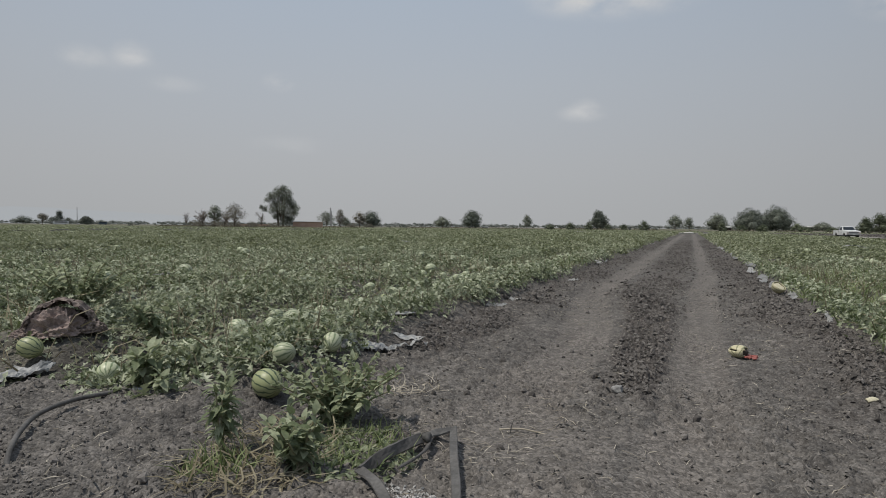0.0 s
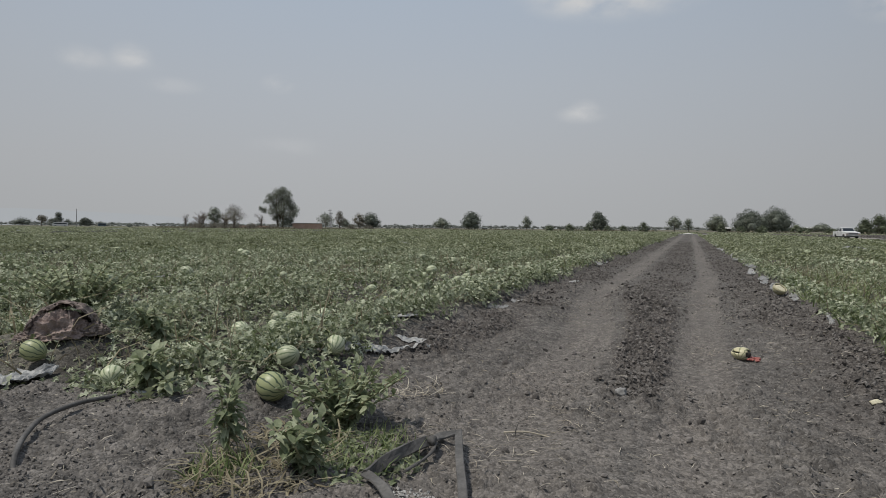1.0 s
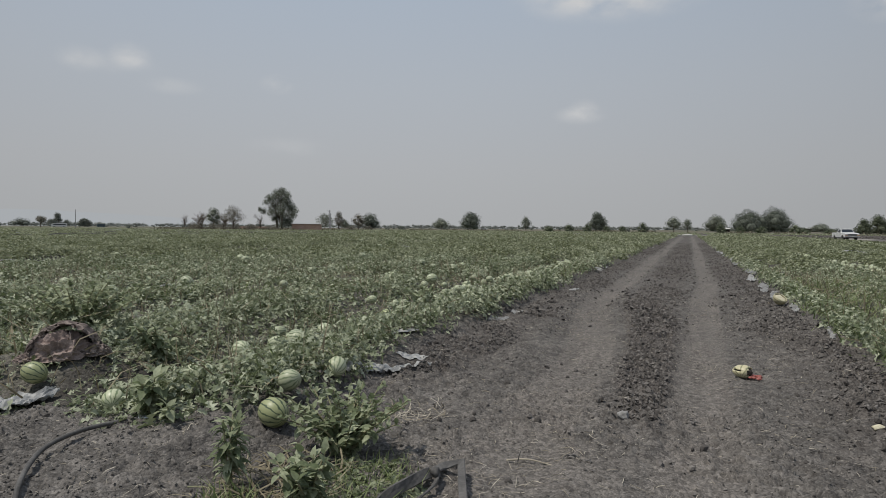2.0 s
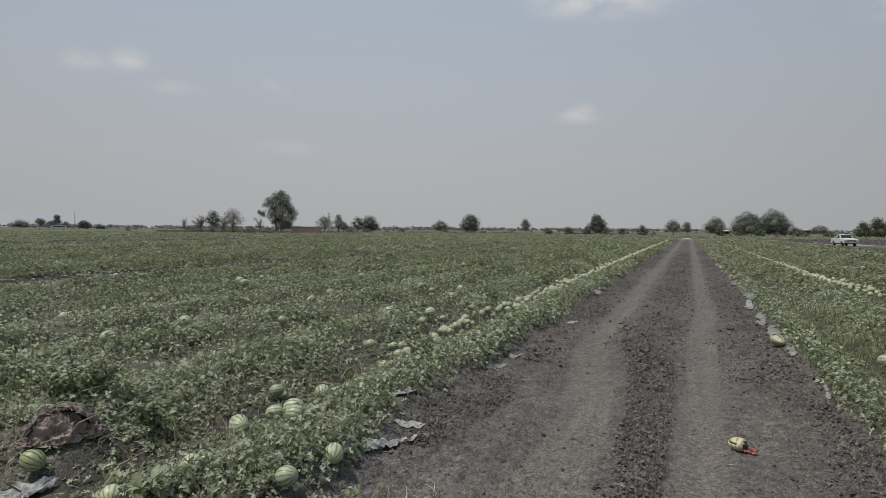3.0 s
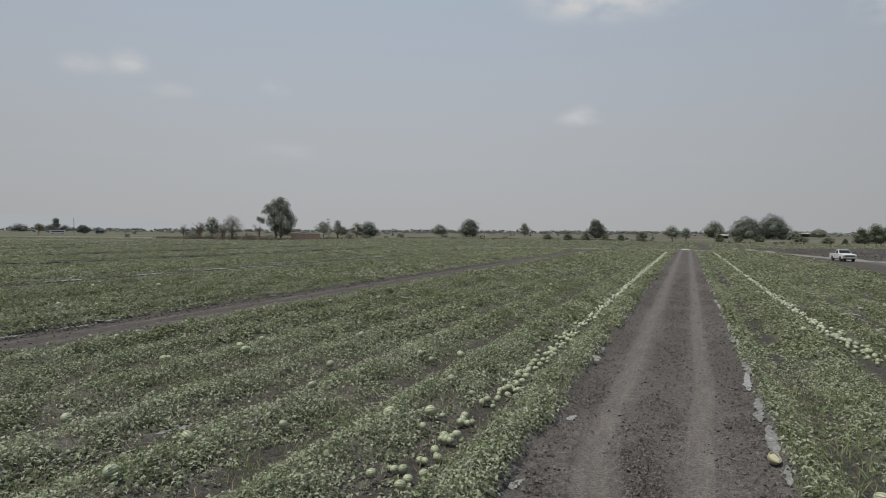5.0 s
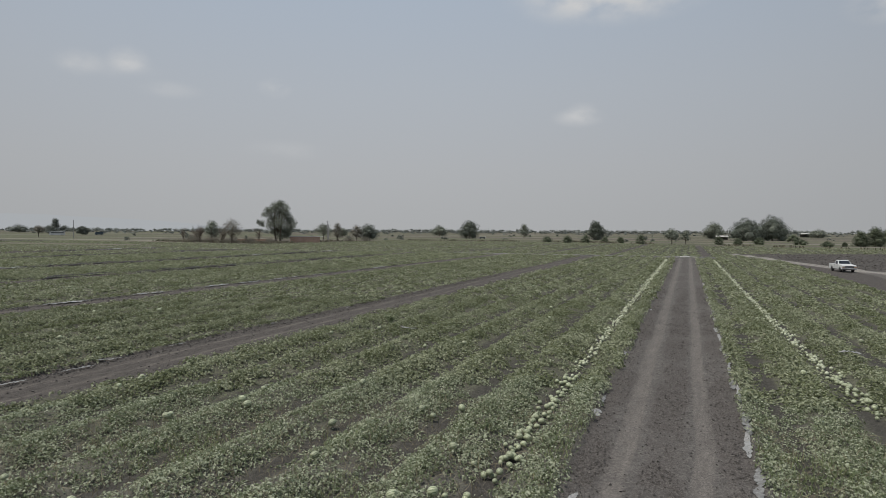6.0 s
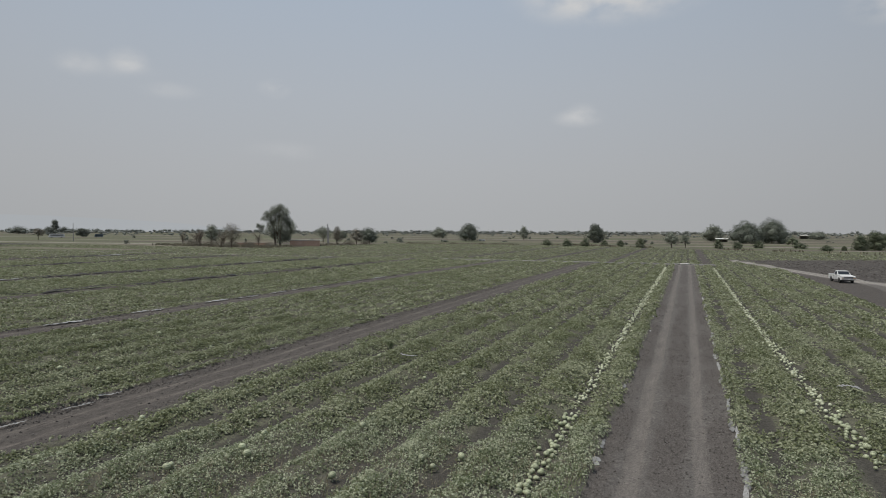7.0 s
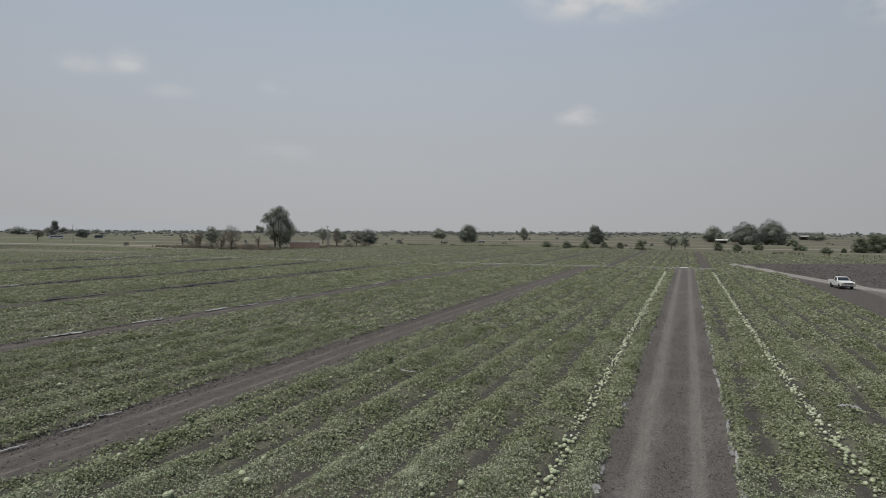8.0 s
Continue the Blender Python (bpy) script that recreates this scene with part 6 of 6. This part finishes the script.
for k in range(34):
    yy = 17.5 + k * 2.5 + random.uniform(-0.9, 0.9)
    film(1.42 + random.uniform(-0.06, 0.08), yy, random.uniform(0.7, 2.5), random.uniform(0.10, 0.26), 90 + random.uniform(-4, 4), 0.03, 0.02)
    if k % 3 == 0:
        film(-2.34 + random.uniform(-0.08, 0.12), yy + 1.2, random.uniform(0.4, 0.9), random.uniform(0.08, 0.18), 90 + random.uniform(-8, 8), 0.02, 0.015)
for yy in (13.2, 15.6, 17.1, 20.5, 27.4, 35.0, 46.0):
    film(-20.85 + random.uniform(-0.2, 0.2), yy, random.uniform(0.4, 1.3), random.uniform(0.06, 0.16), 90 + random.uniform(-12, 12), 0.06, 0.05)



# ---- hose, flattened drip tape and rags at the bed's end ----
def ribbon(name, pts, wide, thick, material, label):
    """A flat strip with rounded edges along a line, lying on edge or flat by its twist."""
    bm = bmesh.new()
    rings = []
    for i, (x, y, z, tw) in enumerate(pts):
        a, b = Vector(pts[max(i - 1, 0)][:3]), Vector(pts[min(i + 1, len(pts) - 1)][:3])
        d = (b - a).normalized()
        s = d.cross(Vector((0, 0, 1))).normalized()
        s = Matrix.Rotation(radians(tw), 3, d) @ s
        n = d.cross(s).normalized()
        prof = [(-0.5, 0), (-0.42, 0.5), (0, 0.6), (0.42, 0.5), (0.5, 0), (0.42, -0.5), (0, -0.45), (-0.42, -0.5)]
        rings.append([bm.verts.new(Vector((x, y, z)) + s * u * wide + n * w * thick) for u, w in prof])
    for r, q in zip(rings, rings[1:]):
        for k in range(8):
            bm.faces.new((r[k], r[(k + 1) % 8], q[(k + 1) % 8], q[k]))
    bm.faces.new(rings[0][::-1])
    bm.faces.new(rings[-1])
    bmesh.ops.recalc_face_normals(bm, faces=bm.faces)
    return part(name, bm, material, None, label)


def smooth_line(pts, n=8):
    """Points glided through by a smooth curve."""
    out = []
    P = [Vector(p) for p in pts]
    for i in range(len(P) - 1):
        a, b, c, d = P[max(i - 1, 0)], P[i], P[i + 1], P[min(i + 2, len(P) - 1)]
        for k in range(n):
            t = k / n
            out.append(0.5 * ((2 * b) + (c - a) * t + (2 * a - 5 * b + 4 * c - d) * t * t + (3 * b - a - 3 * c + d) * t ** 3))
    out.append(P[-1])
    return out


def irrigation_hose():
    h = thing("irrigation_hose", -3.2, 2.6, 0.05, "weathered grey-black irrigation hose arching out of the soil", "hose")
    line = smooth_line([Vector(p) - Vector((-3.2, 2.6, 0.05)) for p in HOSE_LINE])
    bm = bmesh.new()
    tube(bm, line, [0.0125] * len(line), 10)
    part("pipe", bm, HOSE, h, "", True)
    bm = bmesh.new()
    c = line[-10:-6]
    tube(bm, [c[0], c[1], c[2], c[3]], [0.016, 0.018, 0.018, 0.016], 10)
    part("coupling", bm, STEEL, h, "grey pipe coupling", True)


irrigation_hose()

drip = thing("drip_tape", -1.1, 2.6, 0.0, "flattened black drip tape, folded and knotted on the ground", "drip tape")
for nm, wide, thick, pts in TAPE:
    base = [(p[0] + 1.1, p[1] - 2.6, p[2]) for p in pts]
    line = smooth_line([Vector(p) for p in base], 5)
    ob = ribbon(nm, [(*q, pts[0][3] + 12 * math.sin(i * 1.3)) for i, q in enumerate(line)], wide, thick, HOSE, "")
    ob.parent = drip
bm = bmesh.new()
bmesh.ops.create_icosphere(bm, subdivisions=2, radius=0.03)
for v in bm.verts:
    v.co *= 0.8 + 0.4 * noise.noise(v.co * 50)
knot = part("knot", bm, HOSE, drip, "tight knot", True)
knot.location = (TAPE_KNOT[0] + 1.1, TAPE_KNOT[1] - 2.6, TAPE_KNOT[2])


def sack_heap(x, y, turn):
    """Rotten sacking thrown over a bundle: an arched sheet in long folds, open at the front, with the pale inner cloth bulging out."""
    t = thing("rag_heap", x, y, ground_z(x, y) - 0.02, "heap of rotten dark brown sacking with torn folds", "rags", turn)
    bm = bmesh.new()
    rows = []
    nu, nv = 72, 26
    for j in range(nv + 1):
        v = j / nv
        row = []
        for i in range(nu + 1):
            a = radians(-12 + 204 * i / nu)
            w = noise.noise(Vector((i * 0.06, v * 2.0, 3.0)))
            ridge = 1 - abs(math.sin((v * 9 + 2.2 * w + 0.3 * math.sin(a * 2)) * 1.6))
            crease = abs(noise.noise(Vector((i * 0.13, v * 7, 8.0))))
            rad = 1.0 - 0.22 * (1 - v) ** 2 - 0.10 * ridge ** 2 - 0.16 * crease
            hem = 0.05 * noise.noise(Vector((i * 0.35, 1.0, 4.0))) * v ** 6
            depth = 0.17 - (0.33 + hem + 0.05 * math.cos(a * 3)) * v
            rad *= 1 - 0.22 * max(v - 0.6, 0) / 0.4 * (0.6 + 0.4 * math.cos(a * 2 + 0.8))
            row.append(bm.verts.new((-0.26 * math.cos(a) * rad * (1 + 0.1 * w), depth, 0.30 * max(math.sin(a), -0.1) * rad * (1 + 0.18 * noise.noise(Vector((i * 0.09, 0.5 * v, 1.0)))))))
        rows.append(row)
    for j in range(nv):
        for i in range(nu):
            if (j > nv - 3 and noise.noise(Vector((i * 0.5, j * 0.9, 6.0))) > 0.15) or noise.noise(Vector((i * 0.22, j * 0.5, 12.0))) > 0.52:
                continue
            bm.faces.new((rows[j][i], rows[j][i + 1], rows[j + 1][i + 1], rows[j + 1][i]))
    part("sacking", bm, SACK, t)
    for nm, material, sx, sy, sz, seed, off, lab in (("inner_cloth", SACK_PALE, 0.20, 0.17, 0.23, 2, (-0.03, -0.08, 0), "dusty pinkish-brown inner cloth"), ("bundle", SACK, 0.20, 0.12, 0.21, 5, (0.02, 0.06, 0), ""),
                                                     ("torn_flap", SACK, 0.12, 0.11, 0.11, 3, (0.17, -0.10, 0), ""), ("torn_flap", SACK_PALE, 0.11, 0.09, 0.06, 4, (-0.20, -0.13, 0), "")):
        bm = bmesh.new()
        bmesh.ops.create_icosphere(bm, subdivisions=5, radius=1)
        bmesh.ops.delete(bm, geom=[q for q in bm.verts if q.co.z < -0.15], context="VERTS")
        for q in bm.verts:
            p = q.co * 1.6 + Vector((seed * 7, 0, 0))
            k = 1.05 - 0.45 * abs(noise.noise(p)) - 0.30 * abs(noise.noise(p * 2.7 + Vector((0, 3, 0)))) - 0.14 * abs(noise.noise(p * 7))
            q.co = Vector((q.co.x * sx * k + off[0], q.co.y * sy * k + off[1], max(q.co.z, -0.08) * sz * k))
        part(nm, bm, material, t, lab)
    bm = bmesh.new()
    tube(bm, [(-0.25, -0.10, 0.02), (-0.21, -0.11, 0.12), (-0.12, -0.12, 0.20)], [0.005, 0.007, 0.004], 6)
    part("rolled_hem", bm, SACK, t, "", True)
    bm = bmesh.new()
    tube(bm, [(0.03, -0.14, 0.22), (0.035, -0.17, 0.12), (0.03, -0.18, 0.02)], [0.007, 0.008, 0.006], 5)
    part("rolled_hem", bm, SACK, t, "", True)
    t.scale = (1.05, 0.95, 0.86)


sack_heap(*RAGS, 52)

bm = bmesh.new()
bmesh.ops.create_icosphere(bm, subdivisions=3, radius=0.038)
for v in bm.verts:
    v.co *= 1 + 0.4 * noise.noise(v.co * 45)
    v.co.z = v.co.z * 0.85 + 0.03
pebble = part("stone", bm, STONE, None, "", True)
pebble.location = (-0.37, 4.02, ground_z(-0.37, 4.02))
tagged(pebble, "round pale grey stone on the road", "stone")


# ---- small litter on the bare soil ----
def root_clump(x, y, size, seed):
    """A dark tangle of dead root pulled up with some soil."""
    r = random.Random(seed)
    t = thing("root_clump", x, y, ground_z(x, y), "dark clump of dead roots lying on bare soil", "roots", r.uniform(0, 360), group="dead root clumps")
    bm = bmesh.new()
    bmesh.ops.create_icosphere(bm, subdivisions=2, radius=size)
    for v in bm.verts:
        v.co *= 0.55 + 0.9 * abs(noise.noise(v.co * 1.4 / size + Vector((seed, 0, 0))))
        v.co.z = v.co.z * 0.5 + size * 0.2
    part("soil_lump", bm, CLOD, t)
    for k in range(4):
        a = r.uniform(0, 6.28)
        e = Vector((math.cos(a), math.sin(a), 0)) * size * r.uniform(1.2, 2.2)
        bm = bmesh.new()
        tube(bm, smooth_line([(0, 0, size * 0.25), e * 0.5 + Vector((0, 0, size * r.uniform(0.3, 0.9))), e + Vector((0, 0, 0.004))], 4), [0.005] * 5 + [0.004, 0.003, 0.002, 0.002], 5)
        part("root", bm, HOSE, t, "thin dark root", True)


for rx, ry, rs, seed in ((-0.57, 3.27, 0.028, 1), (-0.46, 3.22, 0.016, 2), (0.50, 3.42, 0.026, 3), (0.03, 4.20, 0.030, 4), (0.44, 3.05, 0.016, 5)):
    root_clump(rx, ry, rs, seed)


def twig(x, y, line, thick, label, material):
    bm = bmesh.new()
    pts = smooth_line(line, 4)
    tube(bm, pts, list(np.linspace(thick, thick * 0.5, len(pts))), 5)
    ob = part("twig", bm, material, None, "", True)
    ob.location = (x, y, ground_z(x, y))
    tagged(ob, label, "twig")


twig(-0.83, 3.15, [(0, 0, -0.01), (0.006, 0.004, 0.035), (0.018, 0.01, 0.075)], 0.004, "short dark twig standing in bare soil", HOSE)
twig(-0.72, 3.17, [(-0.17, -0.02, 0.008), (-0.06, 0.02, 0.014), (0.05, 0.0, 0.012), (0.14, -0.02, 0.006)], 0.006, "pale dry stalk lying on bare soil", STRAW)
twig(-2.02, 2.10, [(-0.05, 0.0, 0.02), (0.04, 0.01, 0.03), (0.12, -0.01, 0.02)], 0.004, "grey-green vine runner on bare soil", WEED_STEM)

bm = bmesh.new()
block(bm, -0.022, 0.022, -0.012, 0.012, -0.02, 0.05, 0.004)
for v in bm.verts:
    v.co.z += 0.018 * (v.co.z > 0.02) * math.sin(v.co.x * 140)
stub = part("stake_stub", bm, HOSE)
stub.matrix_world = pose(-1.95, 2.02, ground_z(-1.95, 2.02), 12, -18, 30)
tagged(stub, "dark broken stake stub sticking out of soil", "stake")


# ---- weeds at the bed's end ----
def leaf_broad():
    v = np.array([(0, 0, 0), (0, 0.35, -0.02), (0, 0.7, -0.08), (0, 1, -0.22), (0.2, 0.18, 0.06), (0.27, 0.42, 0.06), (0.16, 0.75, -0.04), (-0.2, 0.18, 0.06), (-0.27, 0.42, 0.06), (-0.16, 0.75, -0.04)])
    return v, np.array([(0, 4, 1), (4, 5, 1), (1, 5, 2), (5, 6, 2), (2, 6, 3), (0, 1, 7), (7, 1, 8), (1, 2, 8), (8, 2, 9), (2, 3, 9)])


def leaf_lance():
    v = np.array([(0, 0, 0), (0, 0.4, 0.03), (0, 0.75, -0.06), (0, 1, -0.22), (0.13, 0.2, 0.05), (0.17, 0.45, 0.07), (0.09, 0.78, -0.03), (-0.13, 0.2, 0.05), (-0.17, 0.45, 0.07), (-0.09, 0.78, -0.03)])
    return v, np.array([(0, 4, 1), (4, 5, 1), (1, 5, 2), (5, 6, 2), (2, 6, 3), (0, 1, 7), (7, 1, 8), (1, 2, 8), (8, 2, 9), (2, 3, 9)])


def runner():
    """A dry stalk lying in a curve."""
    v = np.array([(-0.02, 0, 0.02), (0.02, 0, 0.02), (0.10, 0.35, 0.09), (0.06, 0.36, 0.09), (0.08, 0.7, 0.07), (0.05, 0.7, 0.07), (-0.1, 1.0, 0.01)])
    return v, np.array([(0, 1, 2), (0, 2, 3), (3, 2, 4), (3, 4, 5), (5, 4, 6)])


def weed(x, y, tall, stems, wide, leaf, label, seed, lean=(0, 0), slim=False, bare=0.22):
    r = np.random.default_rng(seed)
    t = thing("weed", x, y, ground_z(x, y) - 0.01, label, "weed")
    pos, yaw, tilt, size = [], [], [], []
    for s in range(stems):
        bm = bmesh.new()
        a, d = r.uniform(0, 6.28), (wide * r.uniform(0.25, 1.0) if stems > 1 else 0.02)
        top = Vector((math.cos(a) * d + lean[0], math.sin(a) * d + lean[1], tall * r.uniform(0.7, 1.0)))
        mid = Vector((top.x * 0.35, top.y * 0.35, top.z * 0.5))
        line = smooth_line([(0, 0, 0), mid, top], 5)
        tube(bm, line, list(np.linspace(0.007, 0.003, len(line))), 6)
        part("stem", bm, WEED_STEM, t)
        n = int(22 * tall / 0.3)
        for k in range(n):
            q = bare + (1 - bare) * (k + r.random()) / n
            j = min(int(q * (len(line) - 1)), len(line) - 2)
            p = line[j].lerp(line[j + 1], q * (len(line) - 1) - j)
            pos.append(tuple(p))
            yaw.append(k * 2.4 + r.normal(0, 0.6))
            tilt.append(r.normal(0.45 if q > 0.8 else -0.1, 0.5))
            size.append(leaf * r.uniform(0.6, 1.1) * (1.0 if q < 0.85 else 0.75))
    v, f = spread(leaf_lance() if slim else leaf_broad(), np.array(pos), np.array(yaw), np.array(tilt), r.normal(0, 0.3, len(pos)), np.array(size))
    ob = new("leaves", mesh_np("leaves", v, f, WEED, True))
    ob.parent = t
    return t


weed(-1.68, 2.80, 0.36, 42, 0.36, 0.070, "bushy broad-leaved green weed on bare soil", 1, bare=0.12)
weed(-1.90, 2.17, 0.40, 4, 0.17, 0.10, "tall drooping narrow-leaved weed with a bent stem", 2, (-0.08, 0.05), slim=True, bare=0.4)
weed(-1.47, 2.16, 0.28, 11, 0.17, 0.078, "low leafy green weed on bare soil", 3)
weed(-2.98, 2.72, 0.24, 4, 0.13, 0.12, "young broad-leaved weed beside a hose", 4)
weed(-2.72, 2.62, 0.14, 3, 0.12, 0.10, "low sprawling green weed beside a hose", 6)
weed(-4.90, 3.72, 0.56, 40, 0.62, 0.075, "large bushy weed behind rotten sacking", 5)
weed(-3.95, 3.75, 0.36, 6, 0.28, 0.10, "bushy green weed behind rotten sacking", 7)
weed(-3.0, 6.9, 0.40, 7, 0.28, 0.10, "bright green bushy weed at the bed's edge", 8)
weed(-15.2, 30.0, 0.6, 14, 0.6, 0.13, "tall dark weed standing above the vines", 9)
weed(-17.2, 17.5, 0.42, 9, 0.35, 0.10, "tall dark weed at a path's edge", 10)


def patch(name, cx, cy, rx, ry, n, shape, size, material, label, steep=0.35):
    a, d = rng.uniform(0, 6.28, n), np.sqrt(rng.random(n))
    x, y = cx + np.cos(a) * d * rx, cy + np.sin(a) * d * ry
    pos = np.column_stack([x, y, surface(x, y)])
    v, f = spread(shape, pos, rng.uniform(0, 6.28, n), rng.normal(0, steep, n), rng.normal(0, steep, n), rng.uniform(*size, n))
    tagged(new(name, mesh_np(name, v, f, material)), label, "plants", kind="stuff")


patch("grass_patch", -1.38, 2.50, 0.26, 0.30, 380, blade(0.7), (0.05, 0.12), GRASS, "low green grass round the weeds", 0.7)
patch("grass_patch", -1.78, 2.02, 0.16, 0.14, 160, blade(0.7), (0.06, 0.14), GRASS, "low yellow-green grass round the weeds", 0.6)
patch("low_weeds", -1.42, 2.44, 0.34, 0.32, 1100, leaf_broad(), (0.025, 0.055), WEED, "small green seedlings round the weeds", 0.6)
patch("dry_grass_patch", -1.66, 2.05, 0.30, 0.26, 420, runner(), (0.08, 0.22), DRY, "dry yellow grass and vine stalks round weeds", 0.35)
patch("dry_grass_patch", -1.78, 2.42, 0.34, 0.25, 260, runner(), (0.08, 0.24), DRY, "dry yellow vine stalks on the soil", 0.35)
patch("dry_grass_patch", -1.64, 3.6, 0.22, 0.30, 150, runner(), (0.06, 0.14), STRAW, "tangle of pale dry straw on the road's edge", 0.3)
patch("vine_runners", -3.1, 2.75, 0.55, 0.28, 260, leaf_lobed(), (0.05, 0.09), VINE, "grey-green vine runners on bare soil", 0.5)
patch("vine_runners", -4.2, 2.45, 0.35, 0.25, 120, leaf_lobed(), (0.05, 0.09), VINE, "grey-green vine runners on bare soil", 0.5)
for gy in (5.6, 7.4, 9.4, 11.6):
    patch("grass_patch", 1.78, gy, 0.34, 1.1, 1000, blade(0.7), (0.05, 0.13), GRASS, "bright green grass at the bed's edge", 0.6)
patch("ash_crumbs", -0.98, 2.20, 0.13, 0.10, 260, CRUMBS[0], (0.006, 0.022), ASH, "pale ash and lime crumbs spilt beside drip tape", 0.5)
